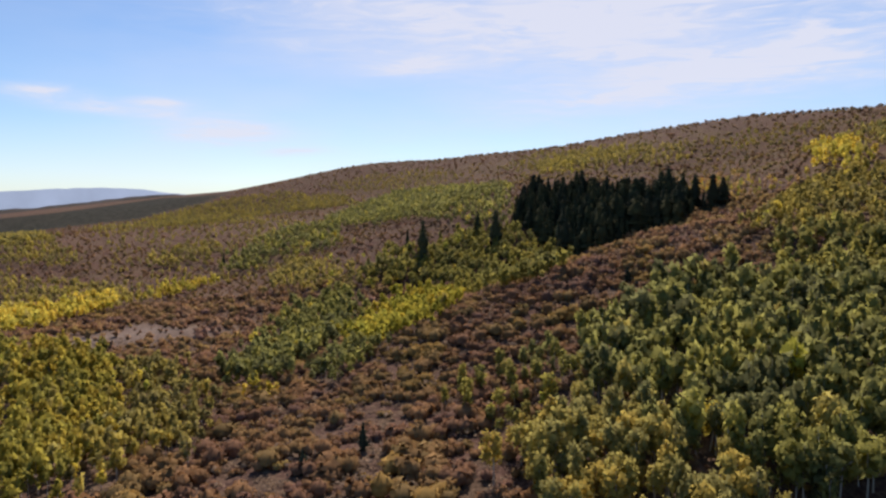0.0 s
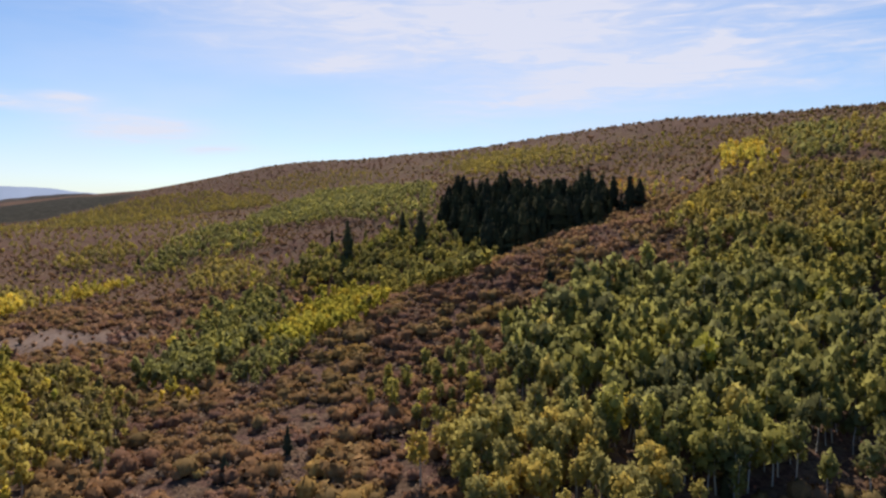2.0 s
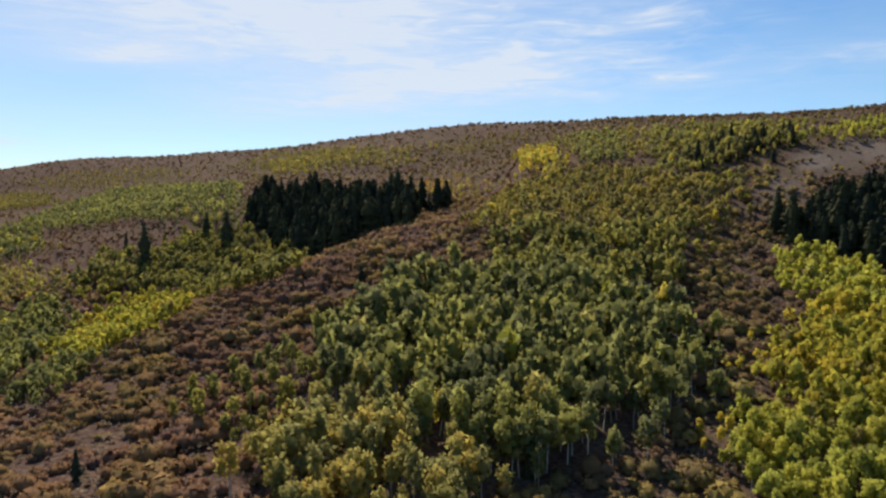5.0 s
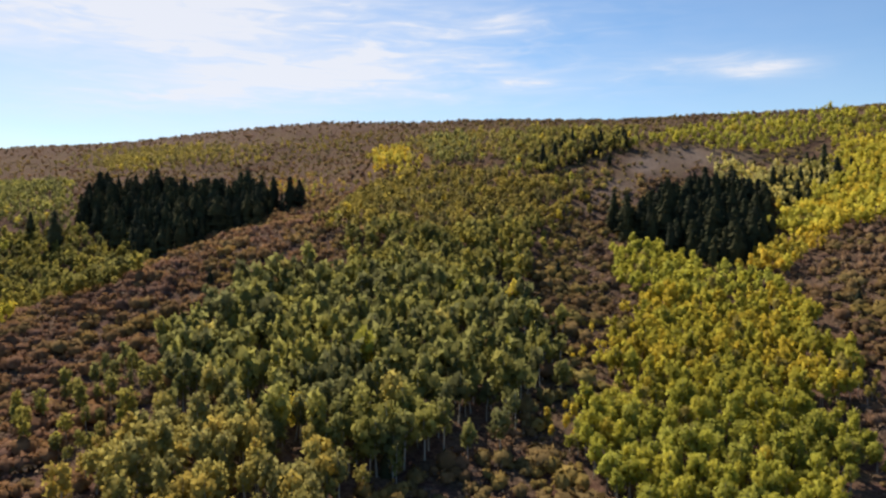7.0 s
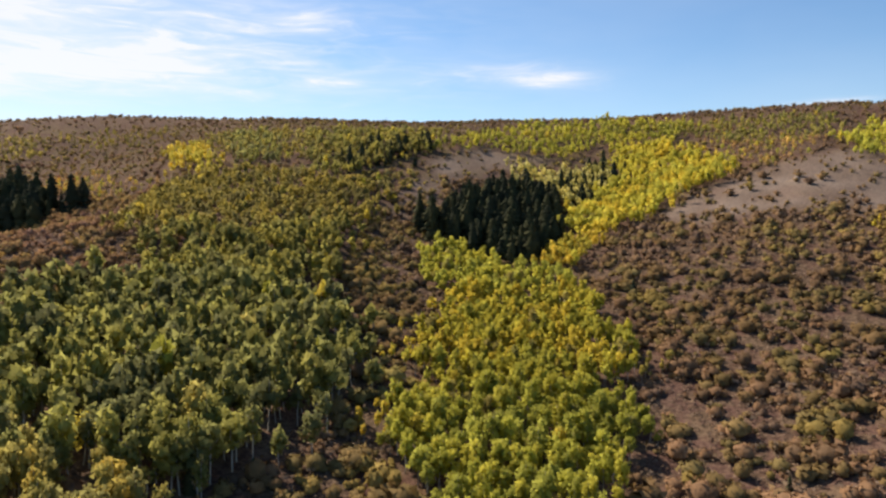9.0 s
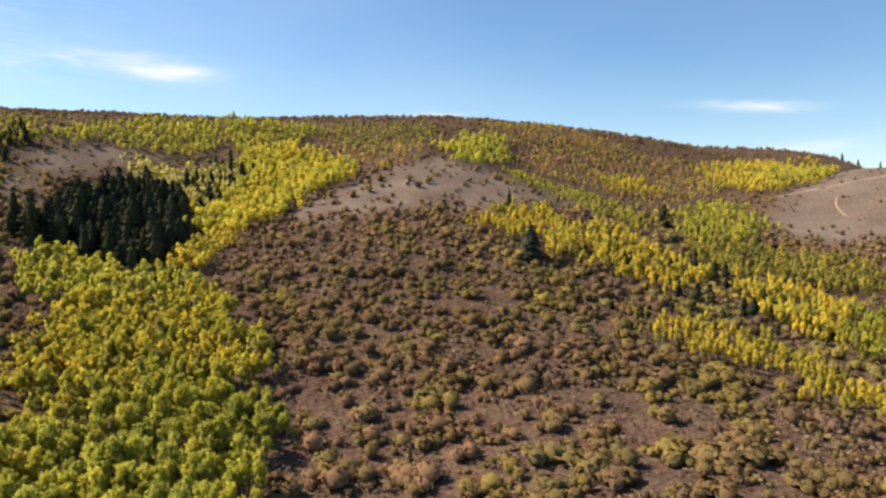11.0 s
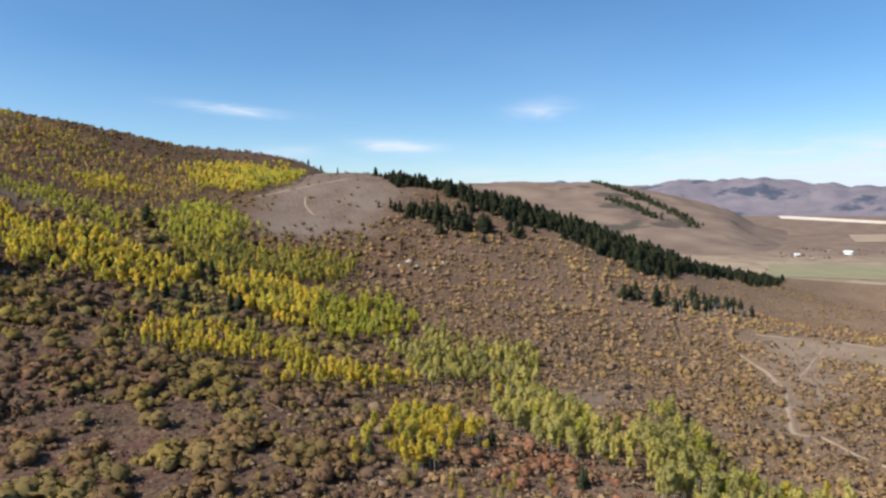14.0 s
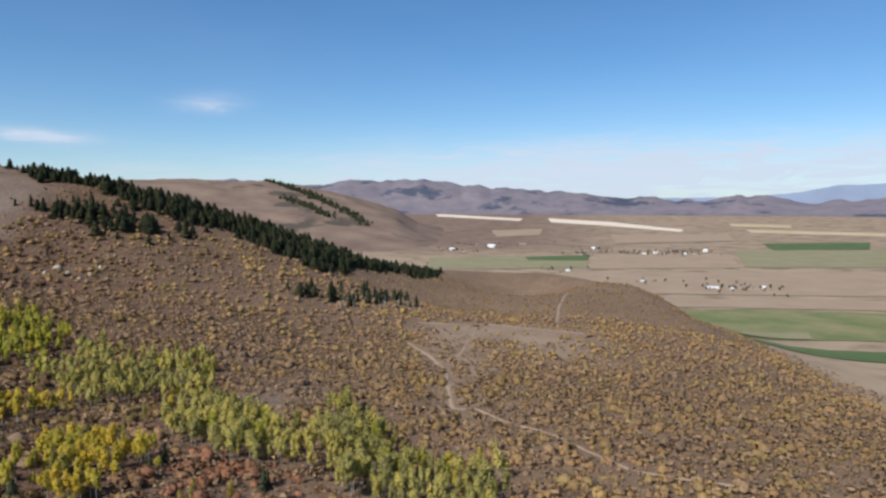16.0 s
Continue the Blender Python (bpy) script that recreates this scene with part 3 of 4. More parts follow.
FARMS.append((429, -1688, 12.7, 9.8, "white"))
FARMS.append((507, -1102, 8.8, 4.9, "white"))
FARMS.append((346, -1016, 9.5, 3.5, "white"))
FARMS.append((240, -989, 21.4, 4.9, "white"))
FARMS.append((216, -990, 5.7, 4.9, "white"))
FARMS.append((200, -1026, 16.9, 5.1, "grey"))
FARMS.append((183, -1029, 5.9, 5.9, "white"))
FARMS.append((1840, -1983, 19.7, 8.7, "grey"))
FARMS.append((788, -965, 12.1, 4.0, "white"))
FARMS.append((523, -1615, 6.9, 4.1, "grey"))

spots = np.array([p for line in LAND.values() for p in line], float)


def thin_plate(p, ease=0.15):
    u = p[:, :2] / 100
    d = np.hypot(*(u[:, None] - u[None]).transpose(2, 0, 1))
    k = d**2 * np.log(d + 1e-9) + np.eye(len(u)) * ease
    q = np.c_[np.ones(len(u)), u]
    return u, np.linalg.solve(np.block([[k, q], [q.T, np.zeros((3, 3))]]), np.r_[p[:, 2], 0, 0, 0])


KNOTS, WEIGHTS = thin_plate(spots)


def ramp(a, b, v):
    t = np.clip((v - a) / (b - a), 0, 1)
    return t * t * (3 - 2 * t)


def hills(x, y):
    z = np.empty(len(x))
    for i in range(0, len(x), 20000):
        u = np.c_[x[i:i + 20000], y[i:i + 20000]] / 100
        d2 = (u[:, :1] - KNOTS[:, 0]) ** 2 + (u[:, 1:] - KNOTS[:, 1]) ** 2
        z[i:i + 20000] = (0.5 * d2 * np.log(d2 + 1e-18)) @ WEIGHTS[:-3] + WEIGHTS[-3] + u @ WEIGHTS[-2:]
    return z


def plain_share(x, y):
    """0 on the hills, 1 on the valley plain."""
    d, b = np.hypot(x, y), np.degrees(np.arctan2(x, y))
    rim = np.interp(b, [110, 120, 130, 140, 147, 153, 160, 165, 178, 200], [1200, 900, 760, 720, 720, 700, 590, 440, 290, 260])
    return np.maximum(ramp(1900, 3000, d), ramp(0, 1, (d - rim - 40) / 260) * ramp(110, 125, b))


def smooth_land(x, y):
    x, y = np.atleast_1d(np.asarray(x, float)), np.atleast_1d(np.asarray(y, float))
    z, floor = np.clip(hills(x, y), -200, 260), -60 + np.maximum(np.hypot(x, y) - 1200, 0) * 0.011 + np.maximum(np.hypot(x, y) - 2600, 0) * 0.03
    k = plain_share(x, y)
    z = z * (1 - k) + floor * k
    return np.maximum(z, floor) + 12 * np.log1p(np.exp(-np.abs(z - floor) / 12))


def height(x, y):
    """The land with its small swells."""
    x, y = np.atleast_1d(np.asarray(x, float)), np.atleast_1d(np.asarray(y, float))
    swell = np.array([noise.fractal((a / 26, c / 26, 0), 1.0, 2.0, 2) if abs(a) + abs(c) < 1300 else 0.0 for a, c in zip(x, y)])
    return smooth_land(x, y) + swell * ramp(900, 700, np.hypot(x, y)) * (1 - plain_share(x, y))


def inside(x, y, outline):
    p = np.array(outline, float)
    q = np.roll(p, -1, 0)
    odd = np.zeros(len(x), bool)
    for (x0, y0), (x1, y1) in zip(p, q):
        if y0 != y1:
            odd ^= ((y0 > y) != (y1 > y)) & (x < x0 + (y - y0) * (x1 - x0) / (y1 - y0))
    return odd


def near_edge(x, y, outline, closed=True):
    p = np.array(outline, float)
    ends = zip(p, np.roll(p, -1, 0)) if closed else zip(p[:-1], p[1:])
    best = np.full(len(x), 1e9)
    for a, c in ends:
        v = c - a
        t = np.clip(((x - a[0]) * v[0] + (y - a[1]) * v[1]) / max(v @ v, 1e-6), 0, 1)
        best = np.minimum(best, np.hypot(x - a[0] - t * v[0], y - a[1] - t * v[1]))
    return best


def zone(x, y, outlines, soft):
    """1 within any of the outlines, falling to 0 over a soft edge."""
    out = np.zeros(len(x))
    for o in outlines:
        d = near_edge(x, y, o) * np.where(inside(x, y, o), 1, -1)
        out = np.maximum(out, np.clip(0.5 + d / soft, 0, 1))
    return out


def tracks_at(x, y):
    out = np.zeros(len(x))
    for w, line in TRACKS:
        out = np.maximum(out, np.clip(1.5 - near_edge(x, y, line, False) / (0.62 * w), 0, 1))
    return out


def mesh_of(name, verts, tris, mat, tone=None, smooth=False, normals=None):
    """A mesh from arrays of places and triangles."""
    me = bpy.data.meshes.new(name)
    verts, tris = np.asarray(verts, np.float32), np.asarray(tris, np.int32)
    me.vertices.add(len(verts))
    me.vertices.foreach_set("co", verts.ravel())
    me.loops.add(tris.size)
    me.loops.foreach_set("vertex_index", tris.ravel())
    me.polygons.add(len(tris))
    me.polygons.foreach_set("loop_start", np.arange(0, tris.size, tris.shape[1], dtype=np.int32))
    me.update(calc_edges=True)
    me.materials.append(mat)
    if smooth:
        me.polygons.foreach_set("use_smooth", np.ones(len(tris), bool))
    if tone is not None:
        a = me.attributes.new("tone", "FLOAT_COLOR", "POINT")
        a.data.foreach_set("color", np.c_[tone, np.ones(len(tone))].astype(np.float32).ravel())
    if normals is not None:
        me.normals_split_custom_set_from_vertices(normals.astype(np.float32))
    return me


# the ground: one sheet, fine near the hillside and coarse towards the horizon
N = 320
u = np.linspace(-1, 1, N)
axis = 4650 * np.sinh(4.6 * u) / np.sinh(4.6)
gx, gy = [g.ravel() for g in np.meshgrid(axis + 160, axis + 130, indexing="ij")]
gz = height(gx, gy)
rng = np.random.default_rng(5)
near = np.hypot(gx, gy) < 900
k = np.arange(N * N).reshape(N, N)
quads = np.stack([k[:-1, :-1], k[1:, :-1], k[1:, 1:], k[:-1, 1:]], -1).reshape(-1, 4)
rough = np.array([noise.fractal((a / 22, c / 22, 0), 1.0, 2.0, 4) if o else 0.0 for a, c, o in zip(gx, gy, near)])
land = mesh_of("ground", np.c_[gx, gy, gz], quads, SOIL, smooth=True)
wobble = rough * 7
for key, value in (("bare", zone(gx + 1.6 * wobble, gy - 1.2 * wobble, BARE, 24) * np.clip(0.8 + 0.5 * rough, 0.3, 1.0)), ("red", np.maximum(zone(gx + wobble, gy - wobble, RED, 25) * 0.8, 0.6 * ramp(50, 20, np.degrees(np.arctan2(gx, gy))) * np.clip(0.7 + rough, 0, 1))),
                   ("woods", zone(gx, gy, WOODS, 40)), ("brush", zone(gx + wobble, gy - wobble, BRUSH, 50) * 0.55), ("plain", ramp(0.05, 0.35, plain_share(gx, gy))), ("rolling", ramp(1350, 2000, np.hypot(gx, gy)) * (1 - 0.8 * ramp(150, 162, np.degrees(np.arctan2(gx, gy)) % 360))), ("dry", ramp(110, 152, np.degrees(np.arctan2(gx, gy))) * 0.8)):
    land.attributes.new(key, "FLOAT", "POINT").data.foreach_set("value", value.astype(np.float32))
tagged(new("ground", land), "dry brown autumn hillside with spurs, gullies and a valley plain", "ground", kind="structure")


def ribbon(width, line):
    """A worn dirt track along a line, laid on the ground."""
    p = np.array(line, float)
    run = np.r_[0, np.hypot(*np.diff(p, axis=0).T).cumsum()]
    s = np.arange(0, run[-1], 1.5)
    x, y = np.interp(s, run, p[:, 0]), np.interp(s, run, p[:, 1])
    for _ in range(3):
        x[1:-1], y[1:-1] = (x[:-2] + 2 * x[1:-1] + x[2:]) / 4, (y[:-2] + 2 * y[1:-1] + y[2:]) / 4
    dx, dy = np.gradient(x), np.gradient(y)
    n = np.hypot(dx, dy) + 1e-9
    w = width * np.array([0.5 + 0.35 * noise.fractal((v / 9, width, 2), 1.0, 2.0, 3) for v in s]) * np.minimum(1, np.minimum(s + 1, run[-1] - s + 1) / 6)
    rows = [np.c_[x + k * w * -dy / n, y + k * w * dx / n] for k in (-1, -0.4, 0.4, 1)]
    lift = (-0.1, 0.28, 0.28, -0.1)
    v = np.concatenate([np.c_[q, height(q[:, 0], q[:, 1]) + h] for q, h in zip(rows, lift)])
    m = len(s)
    quads = [(j * m + i, j * m + i + 1, (j + 1) * m + i + 1, (j + 1) * m + i) for j in range(3) for i in range(m - 1)]
    return mesh_of("dirt_track", v, quads, TRACK_DIRT, smooth=True)


TRACK_DIRT = plain_material("track_dirt", (0.27, 0.195, 0.13), (0.36, 0.265, 0.185), 0.35, 0.95)
for width, line in TRACKS:
    tagged(new("dirt_track", ribbon(width * 0.85, line)), "pale worn dirt track over the dry hillside", "track", kind="structure")

# ---- plants ----
TONES = {
    "green": ((0.255, 0.25, 0.08), (0.32, 0.3, 0.08), (0.19, 0.19, 0.075)),
    "mossy": ((0.3, 0.275, 0.075), (0.38, 0.33, 0.075), (0.22, 0.21, 0.07)),
    "ochre": ((0.36, 0.305, 0.055), (0.42, 0.325, 0.055), (0.3, 0.27, 0.06)),
    "olive": ((0.32, 0.265, 0.075), (0.4, 0.32, 0.075), (0.24, 0.205, 0.075)),
    "lime": ((0.44, 0.42, 0.07), (0.5, 0.45, 0.07), (0.37, 0.365, 0.07)),
    "pale": ((0.54, 0.48, 0.155), (0.62, 0.53, 0.155), (0.44, 0.4, 0.145)),
    "mixed": ((0.39, 0.345, 0.08), (0.49, 0.4, 0.08), (0.28, 0.26, 0.08)),
    "yellow": ((0.48, 0.42, 0.06), (0.56, 0.44, 0.06), (0.42, 0.39, 0.065)),
    "gold": ((0.59, 0.475, 0.075), (0.66, 0.495, 0.075), (0.5, 0.43, 0.075)),
    "dusty": ((0.42, 0.355, 0.1), (0.49, 0.375, 0.09), (0.33, 0.295, 0.1)),
    "orange": ((0.62, 0.26, 0.06), (0.58, 0.3, 0.06), (0.5, 0.22, 0.06)),
    "rust": ((0.45, 0.29, 0.13), (0.56, 0.39, 0.12), (0.37, 0.255, 0.15)),
}
CONIFER_TONES = ((0.046, 0.052, 0.027), (0.06, 0.062, 0.03), (0.038, 0.044, 0.027))
# from mauve-brown through rusty brown to olive gold
SHRUB_TONES = ((0.185, 0.12, 0.08), (0.2, 0.125, 0.07), (0.22, 0.14, 0.065), (0.225, 0.155, 0.065), (0.2, 0.15, 0.06), (0.27, 0.195, 0.062))
DRY_TONES = ((0.285, 0.198, 0.13), (0.315, 0.212, 0.124), (0.345, 0.223, 0.118), (0.375, 0.241, 0.112), (0.35, 0.248, 0.11), (0.405, 0.272, 0.11))
BRUSH_TONES = ((0.25, 0.165, 0.085), (0.28, 0.19, 0.08), (0.22, 0.18, 0.07), (0.27, 0.215, 0.07), (0.33, 0.25, 0.07), (0.37, 0.28, 0.07))
SAGE_TONES = ((0.23, 0.165, 0.115), (0.28, 0.2, 0.13), (0.18, 0.13, 0.095))

BALLS = {}
for level in (1, 2):
    bm = bmesh.new()
    bmesh.ops.create_icosphere(bm, subdivisions=level, radius=1.0)
    bm.verts.index_update()
    BALLS[level] = np.array([v.co[:] for v in bm.verts]), np.array([[v.index for v in f.verts] for f in bm.faces])
    bm.free()
BALLS[0] = np.array([(1, 0, 0), (0, 1, 0), (-1, 0, 0), (0, -1, 0), (0, 0, 1), (0, 0, -1)], float), np.array([(0, 1, 4), (1, 2, 4), (2, 3, 4), (3, 0, 4), (1, 0, 5), (2, 1, 5), (3, 2, 5), (0, 3, 5)])


def joined(pieces):
    """Joins (places, triangles, directions) pieces into one set of arrays."""
    vs, fs, ns, n = [], [], [], 0
    for v, f, *d in pieces:
        vs.append(v)
        fs.append(f + n)
        ns += d
        n += len(v)
    return (np.concatenate(vs), np.concatenate(fs), np.concatenate(ns)) if ns else (np.concatenate(vs), np.concatenate(fs))


def unit(d):
    return d / (np.linalg.norm(d, axis=-1, keepdims=True) + 1e-9)


def sprays(rng, centres, out, size, loose=0.7, tall=1.0):
    """A small leafy spray at each centre, that looks roughly along out and is shaded with the mass round it."""
    n = len(centres)
    face = unit(out + rng.normal(scale=loose, size=(n, 3)))
    a = unit(np.cross(face, rng.normal(size=(n, 3))))
    c = np.cross(face, a)
    r = size * rng.uniform(0.65, 1.4, (n, 3, 1))
    v = np.stack([centres + a * r[:, 0], centres + (-0.5 * a + 0.87 * c) * r[:, 1], centres + (-0.5 * a - 0.87 * c) * r[:, 2]], 1)
    v[:, :, 2] = centres[:, None, 2] + (v[:, :, 2] - centres[:, None, 2]) * tall
    aim = np.repeat(unit(0.7 * out + 0.18 * face + (0, 0, 0.4)), 3, 0)
    return v.reshape(-1, 3), np.arange(3 * n).reshape(-1, 3), aim


def lump(rng, centre, radii, level=0):
    v, f = BALLS[level]
    return v * rng.uniform(0.85, 1.12, (len(v), 1)) * radii + centre, f, unit(v + (0, 0, 0.5))


def stem(points, radii, sides=5):
    """A tapered stem through points."""
    v, f = [], []
    turns = np.arange(sides) * 2 * math.pi / sides
    for p, r in zip(points, radii):
        v.append(np.c_[p[0] + r * np.cos(turns), p[1] + r * np.sin(turns), np.full(sides, p[2])])
    for j in range(len(points) - 1):
        for i in range(sides):
            a, c = j * sides + i, j * sides + (i + 1) % sides
            f += [(a, c, c + sides), (a, c + sides, a + sides)]
    return np.concatenate(v), np.array(f)


def aspen_parts(seed, tufts, lumps, slim=1.0, fine=5):
    """A trunk with limbs and an uneven crown of leafy boughs, for a tree one metre high."""
    rng = np.random.default_rng(seed)
    bend = rng.normal(scale=0.015, size=(4, 2)).cumsum(0)
    line = [(bend[i, 0], bend[i, 1], h) for i, h in enumerate((-0.03, 0.3, 0.6, 0.9))]
    wood = [stem(line, (0.015, 0.012, 0.008, 0.003), fine)]
    for i in range(4 if tufts > 80 else 1):
        a, h = rng.uniform(0, 6.28), rng.uniform(0.34, 0.68)
        r = rng.uniform(0.09, 0.17)
        wood.append(stem([(0, 0, h), (r * 0.6 * math.cos(a), r * 0.6 * math.sin(a), h + 0.06), (r * math.cos(a), r * math.sin(a), h + 0.15)], (0.006, 0.004, 0.002), 3))
    low = rng.uniform(0.3, 0.4)
    pieces = []
    for i in range(lumps):
        s = (i + 0.5) / lumps
        a = 2.4 * i + rng.uniform(-0.7, 0.7)
        swell = math.sin(math.pi * (0.2 + 0.68 * s)) if lumps > 1 else 0
        off = slim * 0.12 * swell * rng.uniform(0.6, 1.2)
        centre = np.array([off * math.cos(a), off * math.sin(a), low + (0.92 - low) * (0.12 + 0.76 * s) + rng.normal(scale=0.02)])
        radii = np.array([0.088, 0.088, 0.115]) * slim * (0.8 + 0.35 * swell) * rng.uniform(0.85, 1.2) if lumps > 1 else np.array([0.17 * slim, 0.17 * slim, 0.29])
        pieces.append(lump(rng, centre, radii * 0.72))
        d = rng.normal(size=(tufts // lumps, 3))
        d[:, 2] += 0.25
        d = unit(d)
        spots = centre + d * radii * rng.uniform(0.75, 1.2, (len(d), 1))
        out = unit(0.55 * d + 0.45 * unit(spots - (0, 0, 0.6)))
        pieces.append(sprays(rng, spots, out, 0.04 * math.sqrt(min(150 / tufts, 5)) * slim, 0.8, 1.25))
    return joined(wood), joined(pieces)


def conifer_parts(seed, tiers, boughs, wide=0.2):
    """A trunk and a ragged spire of drooping boughs, for a tree one metre high."""
    rng = np.random.default_rng(seed)
    wood = stem([(0, 0, -0.03), (0, 0, 0.5), (0, 0, 0.97)], (0.02, 0.013, 0.002), 4)
    v, f = BALLS[0]
    core = v * (wide * 0.6, wide * 0.6, 0.43) + (0, 0, 0.48)
    pieces = [(core, f, v)]
    for i in range(tiers):
        h = 0.06 + 0.9 * (i / tiers) ** 0.95
        r = wide * (1 - h) ** 0.55 * rng.uniform(0.6, 1.25) + 0.015
        n = max(3, round(boughs * (1.15 - 0.7 * h)))
        a = np.arange(n) * 2 * math.pi / n + rng.uniform(0, 6.28)
        out = r * rng.uniform(0.6, 1.25, n)
        way = np.c_[np.cos(a), np.sin(a)]
        side = np.c_[-way[:, 1], way[:, 0]] * (0.3 * r + 0.012) * rng.uniform(0.7, 1.3, (n, 1))
        up = 1.1 / tiers
        root = np.c_[way * 0.05 * r, h + up * rng.uniform(0.5, 1.1, n)]
        tip = np.c_[way * out[:, None], h - 0.35 * out + rng.normal(scale=0.012, size=n)]
        mid = np.c_[way * out[:, None] * 0.6, h - 0.05 * out]
        left, right = mid + np.c_[side, -0.25 * out], mid - np.c_[side, 0.25 * out]
        q = np.stack([root, left, tip, right], 1)
        k = np.arange(n)[:, None] * 4
        aim = unit(np.c_[way, np.full(n, 0.2)])
        pieces.append((q.reshape(-1, 3), np.concatenate([k + [0, 2, 1], k + [0, 3, 2]]), np.repeat(aim, 4, 0)))
    return wood, joined(pieces)


def shrub_parts(seed, tufts, lumps, level=1, core=True):
    """A low dome-shaped bush one metre high, a little broader than tall."""
    rng = np.random.default_rng(seed)
    pieces = []
    for i in range(lumps):
        a, r = 2.4 * i + rng.uniform(-1, 1), (rng.uniform(0.25, 0.5) if lumps > 1 else 0.0)
        radii = np.array([0.5, 0.5, 0.55]) * (rng.uniform(0.65, 1.0) if lumps > 1 else 1.0)
        centre = np.array([r * math.cos(a), r * math.sin(a), radii[2] * rng.uniform(0.6, 0.85)])
        if core:
            pieces.append(lump(rng, centre, radii * 0.88, level))
        d = rng.normal(size=(max(tufts // lumps, 1), 3))
        d[:, 2] = np.abs(d[:, 2]) * 0.9
        d = unit(d)
        pieces.append(sprays(rng, centre + d * radii * rng.uniform(0.8, 1.1, (len(d), 1)), d, 0.14 * math.sqrt(20 / max(tufts / lumps, 8)), 0.8))
    return joined(pieces)


ASPENS = {"near": [aspen_parts(s, 136, 8, 0.92 + 0.08 * (s % 4)) for s in range(12)], "mid": [aspen_parts(20 + s, 44, 4, 1.0 + 0.08 * (s % 3), 3) for s in range(10)], "far": [aspen_parts(40 + s, 18, 1, 1.0 + 0.1 * (s % 2), 3) for s in range(8)]}
CONIFERS = [conifer_parts(60 + s, 11, 10, 0.17 + 0.03 * (s % 4)) for s in range(10)]
SHRUBS = {"close": [shrub_parts(150 + s, 44, 1 + s % 3) for s in range(12)], "near": [shrub_parts(80 + s, 17, 1 + s % 2) for s in range(10)], "far": [shrub_parts(100 + s, 10, 1, 0) for s in range(8)], "small": [shrub_parts(110 + s, 6, 1, 0) for s in range(6)]}


def field_noise(x, y, size, layer, octaves=3):
    return np.array([noise.fractal((a / size, c / size, layer), 1.0, 2.0, octaves) for a, c in zip(x, y)])


def strewn(outline, spacing, rng, fill=1.0, rag=7.0):
    """Places scattered in an outline, about a spacing apart, with a ragged edge; fill: how closed the stand is."""
    p = np.array(outline, float)
    lo, hi = p.min(0) - 8, p.max(0) + 8
    x, y = [g.ravel() for g in np.meshgrid(np.arange(lo[0], hi[0], spacing), np.arange(lo[1], hi[1], spacing))]
    x, y = x + rng.uniform(-0.5, 0.5, len(x)) * spacing, y + rng.uniform(-0.5, 0.5, len(y)) * spacing
    wx, wy = x + field_noise(x, y, 14, 1) * rag, y + field_noise(x, y, 14, 8) * rag
    d, within = near_edge(wx, wy, outline), inside(wx, wy, outline)
    near = within | (d < spacing * 1.5)
    x, y, d, within = x[near], y[near], d[near], within[near]
    gap = field_noise(x, y, 16, 4, 3)
    chance = np.where(within, fill + (0.9 - 0.7 * fill) * 1.6 * gap + np.minimum(d / (3 * spacing), 0.5) - 0.3, 0.12 * fill)
    ok = rng.uniform(size=len(x)) < np.minimum(chance, 0.97)
    return x[ok], y[ok]


def planted(name, kinds, places, mat, which, label, category):
    """Many plants as one object: places are rows of x, y, z, height, width, turn, tone (three)."""
    places = np.asarray(places, float)
    vs, fs, tones, aims, n = [], [], [], [], 0
    for k in range(len(kinds)):
        p = places[k::len(kinds)]
        if not len(p):
            continue
        v, f, *d = kinds[k][which] if which is not None else kinds[k]
        c, s = np.cos(p[:, 5:6]), np.sin(p[:, 5:6])
        vs.append(np.stack([(v[:, 0] * c - v[:, 1] * s) * p[:, 4:5] + p[:, :1], (v[:, 0] * s + v[:, 1] * c) * p[:, 4:5] + p[:, 1:2], v[:, 2] * p[:, 3:4] + p[:, 2:3]], -1).reshape(-1, 3))
        if d:
            d = d[0]
            aims.append(np.stack([d[:, 0] * c - d[:, 1] * s, d[:, 0] * s + d[:, 1] * c, np.tile(d[:, 2], (len(p), 1))], -1).reshape(-1, 3))
        fs.append((f[None] + (np.arange(len(p)) * len(v))[:, None, None]).reshape(-1, 3) + n)
        tones.append(np.repeat(p[:, 6:9], len(v), 0))
        n += len(p) * len(v)
    ob = new(name, mesh_of(name, np.concatenate(vs), np.concatenate(fs), mat, np.concatenate(tones), True, np.concatenate(aims) if aims else None))
    return tagged(ob, label, category, kind="stuff")


def things(name, kinds, places, tones, mats, part_names, label, category, group):
    """Plants as things of their own, that share a few meshes."""
    made = {}
    for i, (x, y, z, h, w, turn, *tone) in enumerate(places):
        key = (i % len(kinds), int(np.argmin([np.abs(np.subtract(tone, t)).sum() for t in tones])))
        if key not in made:
            made[key] = [mesh_of(p, v, f, m, np.tile(tones[key[1]], (len(v), 1)), True, d[0] if d else None) for p, (v, f, *d), m in zip(part_names, kinds[key[0]], mats)]
        m = Matrix.LocRotScale((x, y, z), Euler((0, 0, turn)), (w, w, h))
        top = tagged(new(name), label, category, group)
        top.matrix_world = m
        for p, me in zip(part_names, made[key]):
            new(p, me).parent = top


